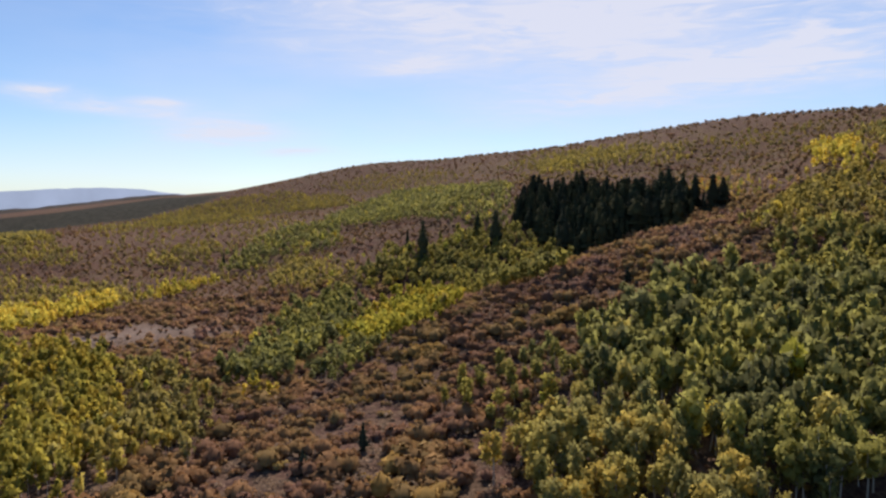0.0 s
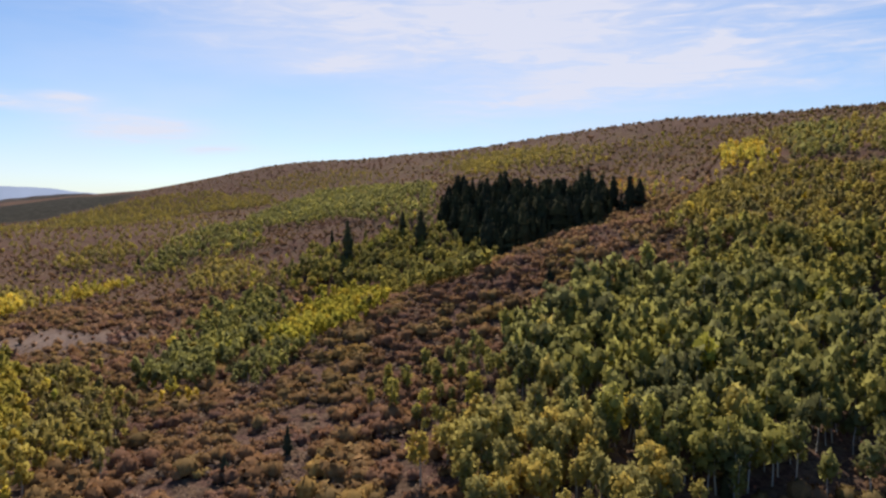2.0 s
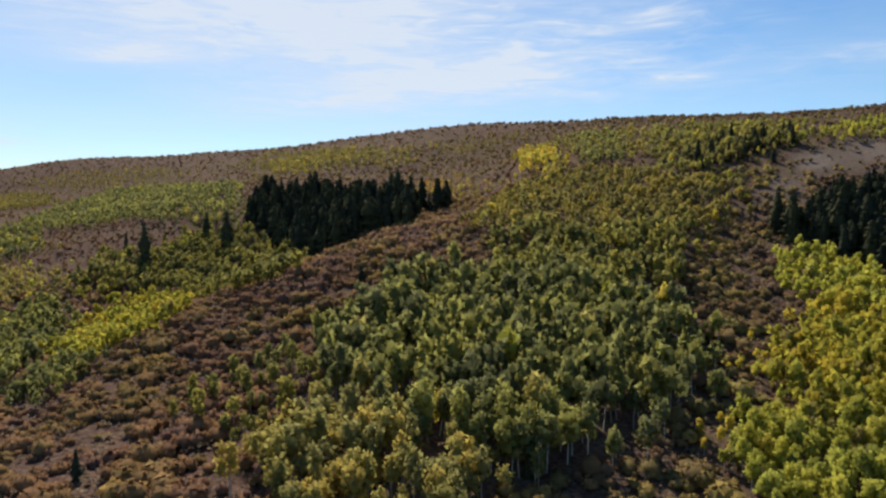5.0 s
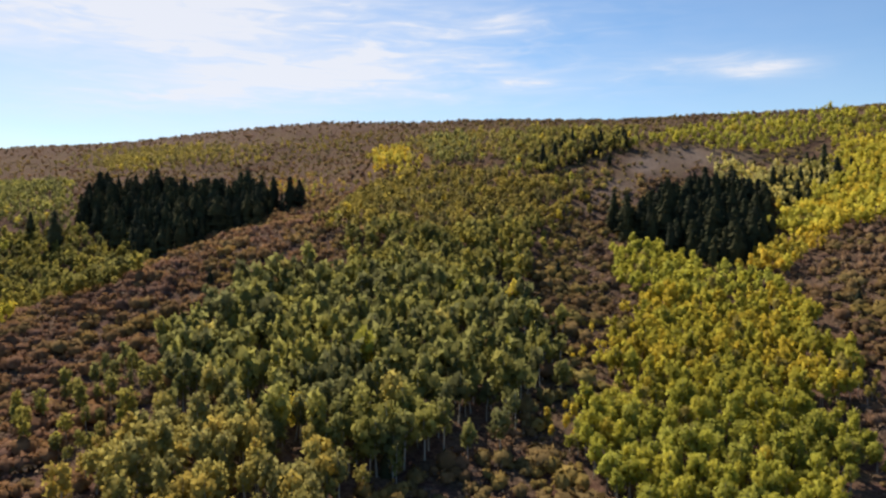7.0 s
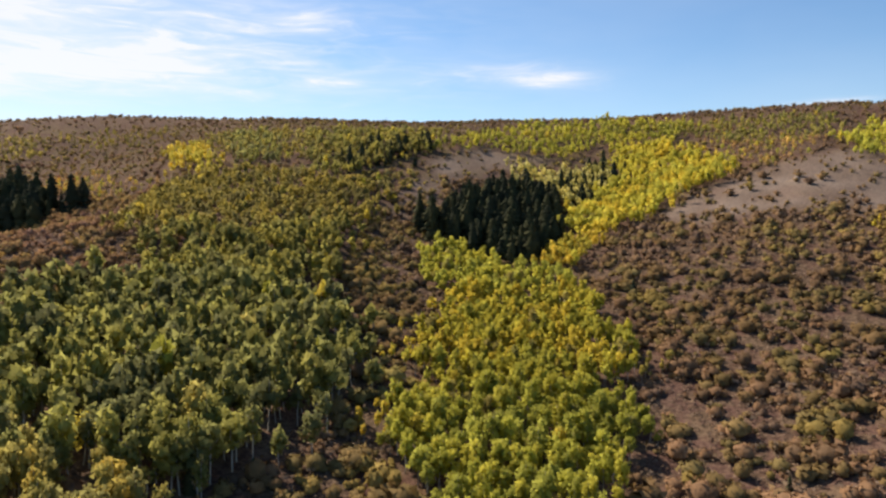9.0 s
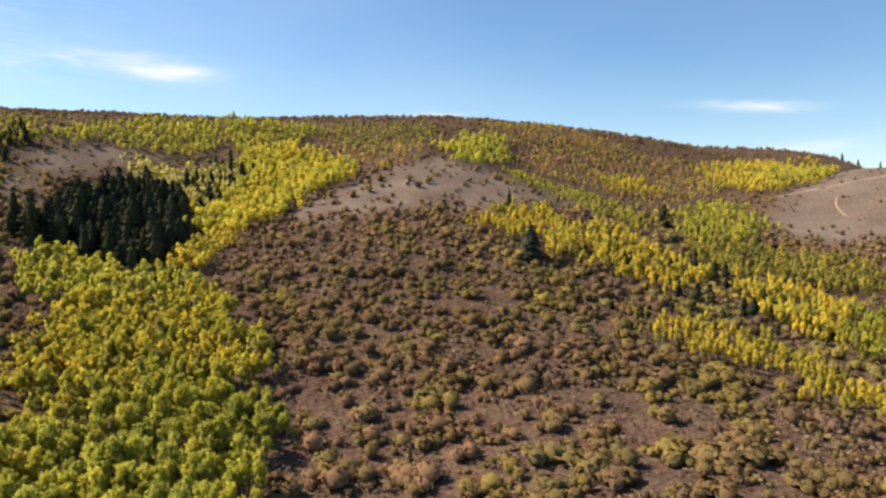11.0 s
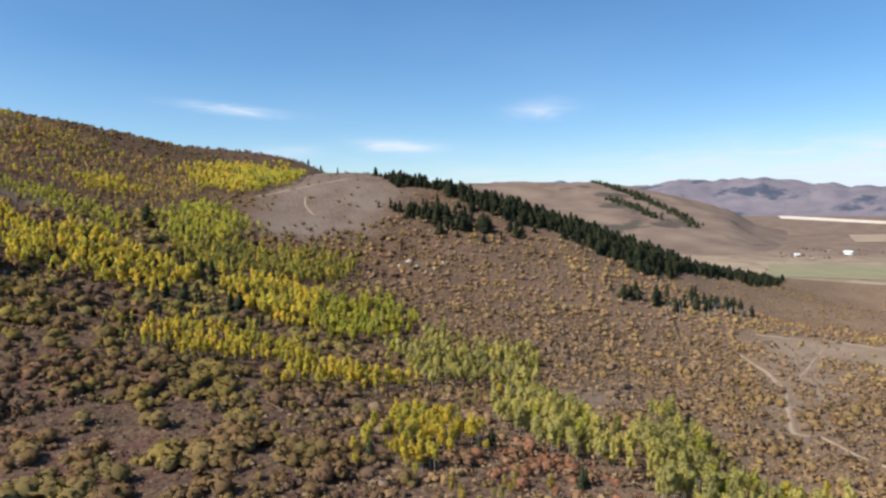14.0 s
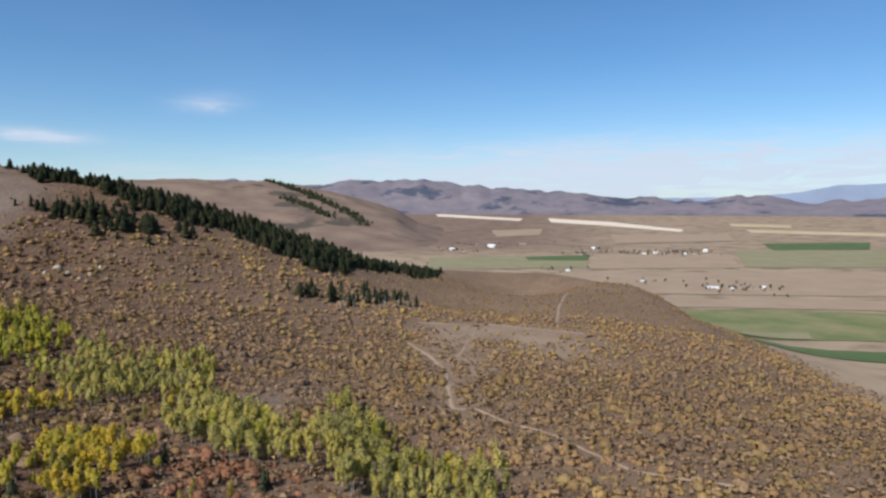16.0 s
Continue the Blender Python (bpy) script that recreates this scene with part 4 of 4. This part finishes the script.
rng = np.random.default_rng(11)
WORDS = {"green": "dull green", "mossy": "mossy green", "olive": "olive green", "lime": "yellow-green", "pale": "pale green", "mixed": "green and yellow", "yellow": "bright yellow", "ochre": "dull yellow", "gold": "golden yellow", "dusty": "yellowing", "rust": "rusty orange", "orange": "bright orange"}
nearest = []
for palette, spacing, tall, fill, outline in GROVES:
    x, y = strewn(outline, spacing, rng, fill)
    if len(x) == 0:
        continue
    z = height(x, y)
    h = tall * np.clip(rng.normal(0.92, 0.22, len(x)), 0.45, 1.4)
    r = np.hypot(x, y)
    mood = field_noise(x, y, 18, 12, 2) * 1.6 + rng.normal(scale=0.35, size=len(x))
    pick = np.where(mood > 0.35, 1, np.where(mood < -0.35, 2, 0))
    tone = np.array(TONES[palette])[pick] * rng.uniform(0.85, 1.15, (len(x), 1))
    other = rng.uniform(size=len(x)) < (0.4 if palette == "rust" and np.mean(r) > 400 else 0.16 if np.mean(y) < 60 else 0.05)
    tone[other] = np.array([TONES[("lime", "gold", "olive", "mossy", "dusty")[q]][0] for q in rng.integers(0, 5, other.sum())]).reshape(-1, 3)
    gully = np.where((y < 60) & (x < 480), 0.74, 1.0)
    rows = np.c_[x, y, z, h, (0.5 * tall + 0.5 * h) * rng.uniform(0.75, 1.2, len(x)) * gully, rng.uniform(0, 6.28, len(x)), tone]
    close = r < 165
    nearest += [(palette, row) for row in rows[close]]
    rows, r = rows[~close], r[~close]
    if len(rows) == 0:
        continue
    level = "near" if r.mean() < 215 else "mid" if r.mean() < 430 else "far"
    planted("aspen_leaves", ASPENS[level], rows, LEAF, 1, f"grove of {WORDS[palette]} autumn aspens on the hillside", "aspens")
    if r.mean() < 280:
        planted("aspen_trunks", ASPENS[level], rows, BARK, 0, "slender pale trunks of an aspen grove", "aspens")
nearest.sort(key=lambda q: math.hypot(q[1][0], q[1][1]))
first, rest = nearest[:300], nearest[300:]
for palette in TONES:
    rows, others = [row for p, row in first if p == palette], [row for p, row in rest if p == palette]
    things("aspen_tree", ASPENS["near"], rows, TONES[palette], (BARK, LEAF), ("trunk", "crown"), f"slender aspen with {WORDS[palette]} autumn leaves on the slope", "tree", "aspens on the hillside")
    if others:
        planted("aspen_leaves", ASPENS["near"], others, LEAF, 1, f"grove of {WORDS[palette]} autumn aspens", "aspens")
        planted("aspen_trunks", ASPENS["near"], others, BARK, 0, "slender pale trunks of an aspen grove", "aspens")

rows = []
for spacing, tall, broad, outline in STANDS:
    x, y = strewn(outline, spacing, rng, 0.95, 4.0)
    h = tall * np.clip(rng.normal(0.78, 0.26, len(x)), 0.3, 1.35)
    rows += list(np.c_[x, y, height(x, y), h, h * broad * rng.uniform(0.85, 1.2, len(x)), rng.uniform(0, 6.28, len(x)), np.array(CONIFER_TONES)[rng.choice(3, len(x))]])
lone = np.array(LONE, float)
rows = list(np.c_[lone[:, :2], height(lone[:, 0], lone[:, 1]), lone[:, 2] * 1.05, lone[:, 2] * lone[:, 3], rng.uniform(0, 6.28, len(lone)), np.array(CONIFER_TONES)[rng.choice(3, len(lone))]]) + rows
things("conifer_tree", CONIFERS, rows[:300], CONIFER_TONES, (DARK_BARK, NEEDLE), ("trunk", "crown"), "dark green pointed conifer on the dry hillside", "tree", "conifers on the hillside")
if rows[300:]:
    planted("conifer_needles", CONIFERS, rows[300:], NEEDLE, 1, "stand of dark green conifers along the crest", "conifers")
    planted("conifer_trunks", CONIFERS, rows[300:], DARK_BARK, 0, "dark trunks of a conifer stand", "conifers")

BARE_WOOD = {}


# shrubs: thick on the brown slopes, thin on the bare knobs, none under the aspens or on the tracks
def shrub_rows(lo, hi, spacing, size, cover=0.62, sage=False):
    x, y = [g.ravel() for g in np.meshgrid(np.arange(-0.7 * hi, hi, spacing), np.arange(-hi, hi, spacing))]
    x, y = x + rng.uniform(-0.7, 0.7, len(x)) * spacing, y + rng.uniform(-0.7, 0.7, len(y)) * spacing
    r, b = np.hypot(x, y), np.degrees(np.arctan2(x, y))
    ok = (r > lo) & (r <= hi) & (b > -37) & (b < np.where(r > 700, 122, 182))
    x, y, b = x[ok], y[ok], b[ok]
    ok = (plain_share(x, y) < 0.45) & (zone(x, y, WOODS, 40) < 0.3)
    x, y, b = x[ok], y[ok], b[ok]
    south, north = ramp(98, 122, b), ramp(62, 40, b)
    patch, knot = field_noise(x, y, 40, 3), field_noise(x, y, 11, 5, 2)
    full = np.clip(cover + 0.3 * south + 0.25 * north + patch * 0.35 + knot * (0.5 if sage else 1.1), 0.1 + 0.62 * south + 0.3 * north, 1) * (1 - (0.35 if sage else 0.85) * zone(x, y, BARE, 22)) * (tracks_at(x, y) < 0.2)
    for _, _, _, fill, outline in GROVES:
        p = np.array(outline)
        box = (x > p[:, 0].min()) & (x < p[:, 0].max()) & (y > p[:, 1].min()) & (y < p[:, 1].max())
        if box.any():
            full[box] *= np.where(inside(x[box], y[box], outline), 1.05 - 0.9 * fill, 1)
    ok = rng.uniform(size=len(x)) < full
    x, y, b, patch, knot = x[ok], y[ok], b[ok], patch[ok], knot[ok]
    n = len(x)
    h = size * np.clip(rng.lognormal(-0.1, 0.42, n) * (1 + 0.5 * knot), 0.3, 1.9) * (1 + 0.2 * ramp(98, 122, b) * sage - 0.36 * ramp(98, 122, b) * (not sage))
    turn = rng.uniform(0, 6.28, n)
    if sage:
        tone = np.array(SAGE_TONES)[rng.integers(0, 3, n)] * rng.uniform(0.85, 1.15, (n, 1))
        # sage gets paler between bearings 98 and 122
        tone *= 1 + ramp(98, 122, b)[:, None] * np.array((0.5, 0.42, 0.2))
        return np.c_[x, y, height(x, y) - 0.05, h, h * rng.uniform(1.2, 2.0, n), turn, tone]
    hue = field_noise(x, y, 24, 21, 3) * 1.9 + field_noise(x, y, 70, 23, 2) * 0.8
    pick = np.clip(np.floor(hue * 2.2 + 3 + rng.normal(scale=0.7, size=n)), 0, 5).astype(int)
    leafy = zone(x, y, BRUSH, 40) * (0.5 + field_noise(x, y, 34, 27, 3)) > 0.3 + rng.normal(scale=0.12, size=n)
    dry = ramp(95, 140, b) > rng.uniform(0.2, 0.8, n)
    tone = np.where(leafy[:, None], np.array(BRUSH_TONES)[pick], np.where(dry[:, None], np.array(DRY_TONES)[pick], np.array(SHRUB_TONES)[pick])) * rng.uniform(0.88, 1.12, (n, 1))
    # tone raised, most in red, from bearing 45 down to 15
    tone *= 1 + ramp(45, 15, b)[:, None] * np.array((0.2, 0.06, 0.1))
    rusty = zone(x, y, RED, 30) * 0.3 > rng.uniform(size=n)
    russet = zone(x, y, RED[2:3], 10) > rng.uniform(0.2, 1.0, n)
    tone[russet] = np.array((0.3, 0.15, 0.085)) * rng.uniform(0.85, 1.2, (russet.sum(), 1))
    tone[rusty] = np.array((0.26, 0.155, 0.085)) * rng.uniform(0.85, 1.2, (rusty.sum(), 1))
    return np.c_[x, y, height(x, y) - 0.12, h, h * rng.uniform(1.0, 1.5, n), turn, tone]


rows = shrub_rows(118, 200, 3.6, 2.8, 0.5)
rows = rows[np.argsort(np.hypot(rows[:, 0], rows[:, 1]))]
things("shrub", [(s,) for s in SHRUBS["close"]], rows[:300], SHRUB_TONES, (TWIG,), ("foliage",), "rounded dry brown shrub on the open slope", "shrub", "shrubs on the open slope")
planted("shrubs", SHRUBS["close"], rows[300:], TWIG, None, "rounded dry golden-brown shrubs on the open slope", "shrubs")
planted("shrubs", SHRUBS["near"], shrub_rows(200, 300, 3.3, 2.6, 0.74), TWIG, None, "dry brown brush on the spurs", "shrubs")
planted("shrubs", SHRUBS["far"], shrub_rows(300, 460, 3.3, 2.5, 0.88), TWIG, None, "dry brown brush on the upper slopes", "shrubs")
planted("shrubs", SHRUBS["small"], shrub_rows(460, 700, 4.2, 1.7, 0.85), TWIG, None, "dry brown brush below the ridge", "shrubs")
planted("shrubs", SHRUBS["small"], shrub_rows(700, 1350, 8.5, 2.0, 0.8), TWIG, None, "brush on the far slopes", "shrubs")
# low sage between the shrubs
SAGE = [shrub_parts(130 + s, 9, 1, 0, False) for s in range(6)]
planted("sagebrush", SAGE, shrub_rows(118, 360, 2.5, 1.1, 0.9, True), TWIG, None, "low grey-brown sage covering the dry slope", "sagebrush")


def boulder(seed, size):
    """A weathered block of pale rock, half sunk in the slope."""
    r = np.random.default_rng(seed)
    v, f = BALLS[2]
    v = v * (1 + 0.35 * np.array([noise.noise(Vector(p) * 1.3 + Vector((seed, 0, 0))) for p in v]))[:, None] * r.uniform(0.7, 1.2, 3) * size
    return mesh_of("boulder", v, f, ROCK)


ROCK = plain_material("pale_rock", (0.3, 0.25, 0.2), (0.48, 0.4, 0.32), 1.2, 0.9, 0.15)
for i, (x, y, size) in enumerate(ROCKS):
    tagged(new("boulder", boulder(i, size)), "pale weathered boulder half sunk in the slope", "rock", "boulders on the slope").matrix_world = pose(x, y, height(x, y)[0] + 0.15 * size, 0, 0, 40 * i)

# a row of leafless aspens by the bench
x, y = strewn(SNAGS, 5.0, rng, 0.8)
z = height(x, y)
for i in range(len(x)):
    h = rng.uniform(5, 8)
    key = i % 5
    top = tagged(new("bare_tree"), "leafless pale aspen on the dry slope", "tree", "leafless aspens")
    top.matrix_world = Matrix.LocRotScale((x[i], y[i], z[i]), Euler((0, 0, rng.uniform(0, 6))), (h, h, h))
    if key not in BARE_WOOD:
        BARE_WOOD[key] = mesh_of("trunk", *ASPENS["near"][key][0], BARK)
    new("trunk", BARE_WOOD[key]).parent = top

# ---- the valley and beyond ----
FIELD_COLOURS = {"green": ((0.11, 0.15, 0.055), (0.25, 0.22, 0.12)), "deep_green": ((0.075, 0.115, 0.05), (0.11, 0.145, 0.065)), "tan": ((0.29, 0.215, 0.15), (0.35, 0.265, 0.185)),
                 "pale_green": ((0.22, 0.2, 0.11), (0.27, 0.24, 0.15)), "soil": ((0.1, 0.085, 0.06), (0.15, 0.12, 0.08)), "chalk": ((0.6, 0.5, 0.38), (0.72, 0.62, 0.5)), "straw": ((0.42, 0.32, 0.2), (0.5, 0.4, 0.26))}
for i, (colour, outline) in enumerate(FIELDS):
    bm = bmesh.new()
    z = height([p[0] for p in outline], [p[1] for p in outline])
    face = bm.faces.new([bm.verts.new((x, y, h + 0.5 + 0.05 * i)) for (x, y), h in zip(outline, z)])
    bmesh.ops.triangulate(bm, faces=[face])
    bmesh.ops.subdivide_edges(bm, edges=bm.edges[:], cuts=5, use_grid_fill=True)
    for v in bm.verts:
        v.co.z = height(v.co.x, v.co.y)[0] + 0.5 + 0.05 * i
    bmesh.ops.recalc_face_normals(bm, faces=bm.faces[:])
    me = bpy.data.meshes.new("field")
    bm.to_mesh(me)
    me.materials.append(plain_material("field_" + colour, *FIELD_COLOURS[colour], 0.02, 0.95))
    tagged(new("field", me), f"{colour.replace('_', ' ')} farm field on the valley plain", "field", kind="structure")


def far_range(name, start, stop, r0, r1, crest, colours, label, seed, jag=0.16, crest_noise=6):
    """A range of hills across the plain, from bearing start to stop; crest: bearings and heights of its skyline."""
    nb, nr = 260, 40
    bb, ss = np.meshgrid(np.linspace(start, stop, nb), np.linspace(0, 1, nr), indexing="ij")
    top = np.interp(bb, crest[0], crest[1])
    top = top + np.array([noise.fractal((v / 4.5, seed, 0), 1.0, 2.0, 3) + 0.5 * noise.fractal((v / 1.1, seed, 4), 1.0, 2.0, 3) for v in bb[:, 0]])[:, None] * crest_noise
    rr = r0 + (r1 - r0) * ss
    x, y = rr * np.sin(np.radians(bb)), rr * np.cos(np.radians(bb))
    rug = np.array([noise.ridged_multi_fractal((a / 700, c / 700, seed), 1.0, 2.1, 5, 1.0, 2.0) for a, c in zip(x.ravel(), y.ravel())]).reshape(x.shape)
    z = height(x.ravel(), y.ravel()).reshape(x.shape) - 4
    rise = ramp(0, 0.85, ss) ** 1.1 * (1 - 0.5 * ramp(0.9, 1.0, ss)) * ramp(start, start + 3, bb) * ramp(stop, stop - 5, bb)
    z = z + (top - z) * rise * (1 + jag * (rug - 1.0) * (1 - ss * 0.6))
    k = np.arange(nb * nr).reshape(nb, nr)
    quads = np.stack([k[:-1, :-1], k[:-1, 1:], k[1:, 1:], k[1:, :-1]], -1).reshape(-1, 4)
    me = mesh_of(name, np.c_[x.ravel(), y.ravel(), z.ravel()], quads, range_material(name + "_land", *colours), smooth=True)
    tagged(new(name, me), label, "hills", kind="structure")
    return x, y, z


def wall(me_name, verts, faces, mat):
    bm = bmesh.new()
    vs = [bm.verts.new(v) for v in verts]
    for f in faces:
        bm.faces.new([vs[i] for i in f])
    bmesh.ops.recalc_face_normals(bm, faces=bm.faces[:])
    me = bpy.data.meshes.new(me_name)
    bm.to_mesh(me)
    bm.free()
    me.materials.append(mat)
    return me


HOUSE_WALLS = {"white": plain_material("white_siding", (0.72, 0.72, 0.7), (0.8, 0.8, 0.78)), "grey": plain_material("grey_siding", (0.4, 0.37, 0.33), (0.5, 0.46, 0.42)), "dark": plain_material("dark_timber", (0.1, 0.08, 0.07), (0.14, 0.11, 0.1))}
ROOFS = {"white": plain_material("pale_metal_roof", (0.6, 0.6, 0.6), (0.7, 0.7, 0.7), 0.8, 0.5), "grey": plain_material("brown_shingles", (0.2, 0.16, 0.13), (0.26, 0.21, 0.17)), "dark": plain_material("dark_shingles", (0.07, 0.065, 0.06), (0.1, 0.09, 0.085))}
PANE = plain_material("dark_window", (0.03, 0.035, 0.04), (0.04, 0.045, 0.05), 1, 0.2)
for i, (x, y, w, h, colour) in enumerate(FARMS):
    w, h = 0.72 * w, 0.72 * h
    d, e = max(0.6 * w, 5), 0.62 * h
    top = tagged(new("farm_building"), f"{colour} {'barn' if w > 14 else 'farm house'} with a gabled roof on the plain", "building", "farm buildings")
    top.matrix_world = pose(x, y, height(x, y)[0], 0, 0, -math.degrees(math.atan2(x, y)) + (i * 37) % 30 - 15)
    a, c = w / 2, d / 2
    body = [(-a, -c, -1), (a, -c, -1), (a, c, -1), (-a, c, -1), (-a, -c, e), (a, -c, e), (a, c, e), (-a, c, e), (-a, 0, h), (a, 0, h)]
    new("wall", wall("wall", body, [(0, 1, 5, 4), (2, 3, 7, 6), (1, 2, 6, 9, 5), (3, 0, 4, 8, 7)], HOUSE_WALLS[colour])).parent = top
    a, c2, t = a + 0.4, c + 0.4, 0.2
    drop = (h - e) * 0.4 / c
    for side in (-1, 1):
        slab = [(-a, 0, h + 0.02), (a, 0, h + 0.02), (a, side * c2, e - drop + 0.02), (-a, side * c2, e - drop + 0.02), (-a, 0, h + t), (a, 0, h + t), (a, side * c2, e - drop + t), (-a, side * c2, e - drop + t)]
        new("roof", wall("roof", slab, [(0, 1, 2, 3), (4, 5, 6, 7), (0, 1, 5, 4), (2, 3, 7, 6), (1, 2, 6, 5), (3, 0, 4, 7)], ROOFS[colour])).parent = top
    for k in range(max(1, int(w / 6))):
        wx = -w / 2 + (k + 0.5) * w / max(1, int(w / 6))
        new("window", wall("window", [(wx - 0.6, -c - 0.05, e * 0.3), (wx + 0.6, -c - 0.05, e * 0.3), (wx + 0.6, -c - 0.05, e * 0.75), (wx - 0.6, -c - 0.05, e * 0.75), (wx - 0.6, -c + 0.05, e * 0.3), (wx + 0.6, -c + 0.05, e * 0.3), (wx + 0.6, -c + 0.05, e * 0.75), (wx - 0.6, -c + 0.05, e * 0.75)], [(0, 1, 2, 3), (0, 1, 5, 4), (1, 2, 6, 5), (2, 3, 7, 6), (3, 0, 4, 7)], PANE)).parent = top

# distance haze is mixed into these colours: mauve slopes, bluish woods
HAZE_MAUVE = ((0.15, 0.135, 0.16), (0.21, 0.18, 0.19), (0.07, 0.08, 0.11))
far_range("far_mountains", 115, 192, 3750, 4560, ((118, 130, 134.9, 137.2, 139, 141.3, 144, 146, 148.2, 152.3, 157.2, 163.7, 170, 184), (180, 195, 190, 215, 200, 217, 203, 190, 183, 158, 122, 104, 100, 100)), HAZE_MAUVE, "brown mountains beyond the valley, mauve haze put into their colour", 3.0, 0.35, 30)
FOOT = far_range("far_foothills", 101, 146, 1500, 2900, ((104, 121, 125, 127, 131, 134, 137, 140, 143), (130, 138, 140, 138, 134, 122, 98, 64, 20)), ((0.16, 0.112, 0.088), (0.24, 0.175, 0.13), (0.09, 0.075, 0.06)), "bare tan foothills with dark gullies", 7.0, 0.25, 2)
far_range("far_dark_ridge", -60, -16, 1900, 2700, ((-60, -32, -29, -24, -20, -16), (50, 52, 66, 96, 106, 110)), ((0.045, 0.042, 0.036), (0.07, 0.058, 0.048), (0.03, 0.035, 0.025)), "dark wooded ridge beyond the hillside", 9.0, 0.1)


def blue_range(name, start, stop, r, crest, foot, colour, label):
    """A plain glowing backdrop of mountains at the edge of sight, blue haze its colour."""
    bb = np.linspace(start, stop, 160)
    top = np.interp(bb, *crest) + np.array([noise.fractal((v / 1.3, foot, 0), 0.9, 2.1, 5) * 5 for v in bb])
    x, y = r * np.sin(np.radians(bb)), r * np.cos(np.radians(bb))
    v = np.concatenate([np.c_[x, y, np.full(160, foot)], np.c_[x, y, top]])
    k = np.arange(159)
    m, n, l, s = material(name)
    # no lamp: emission gives the far slopes their haze-blue brightness
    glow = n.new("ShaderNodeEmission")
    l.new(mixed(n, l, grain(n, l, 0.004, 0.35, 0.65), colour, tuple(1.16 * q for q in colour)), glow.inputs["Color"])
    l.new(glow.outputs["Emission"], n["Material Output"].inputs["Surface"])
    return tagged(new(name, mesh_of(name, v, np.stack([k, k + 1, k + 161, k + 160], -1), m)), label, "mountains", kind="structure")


blue_range("backdrop_north", -62, -14, 4500, ((-62, -40, -32.3, -28.8, -26.3, -23.7, -21.3, -19, -14), (130, 140, 147, 165, 174, 170, 144, 130, 110)), -60, (0.28, 0.36, 0.5), "glowing mountain backdrop on the skyline, blue haze put into its colour")
blue_range("backdrop_south", 150, 200, 4600, ((150, 155, 160, 165, 169, 172, 174.4, 177.5, 184, 200), (118, 122, 112, 116, 122, 145, 184, 192, 190, 170)), -60, (0.33, 0.4, 0.54), "glowing mountain backdrop beyond the plain, blue haze put into its colour")


# dark strips of conifers in the gullies of the foothills, and trees round the farms
def strip(count, from_b, to_b, from_s, to_s, seed):
    r = np.random.default_rng(seed)
    k = r.uniform(size=count)
    i = np.clip(((from_b + (to_b - from_b) * k - 101) / 45 * 259 + r.normal(scale=0.5, size=count)).astype(int), 0, 259)
    j = np.clip(((from_s + (to_s - from_s) * k) * 39 + r.normal(scale=0.35, size=count)).astype(int), 0, 39)
    h = r.uniform(7, 15, count)
    return np.c_[FOOT[0][i, j] + r.normal(scale=9, size=count), FOOT[1][i, j] + r.normal(scale=9, size=count), FOOT[2][i, j] - 1.5, h, h * 1.8, r.uniform(0, 6, count), np.tile(CONIFER_TONES[0], (count, 1))]


SMALL = [conifer_parts(200 + s, 4, 6, 0.26) for s in range(4)]
woods = np.concatenate([strip(420, 131, 139, 0.86, 0.4, 1), strip(160, 132.5, 136, 0.62, 0.42, 2)])
planted("conifer_needles", SMALL, woods, NEEDLE, 1, "dark strips of conifers on the far foothills", "conifers")
rows = []
for x, y, w, h, colour in FARMS:
    for k in range(9):
        px, py = x + rng.normal(scale=32), y + rng.normal(scale=32) + 8
        t = rng.uniform(4, 8)
        rows.append((px, py, height(px, py)[0], t, t * 1.5, rng.uniform(0, 6), *(0.13, 0.125, 0.06)))
planted("farm_trees", ASPENS["far"], rows, LEAF, 1, "small green trees round the farm buildings", "trees")
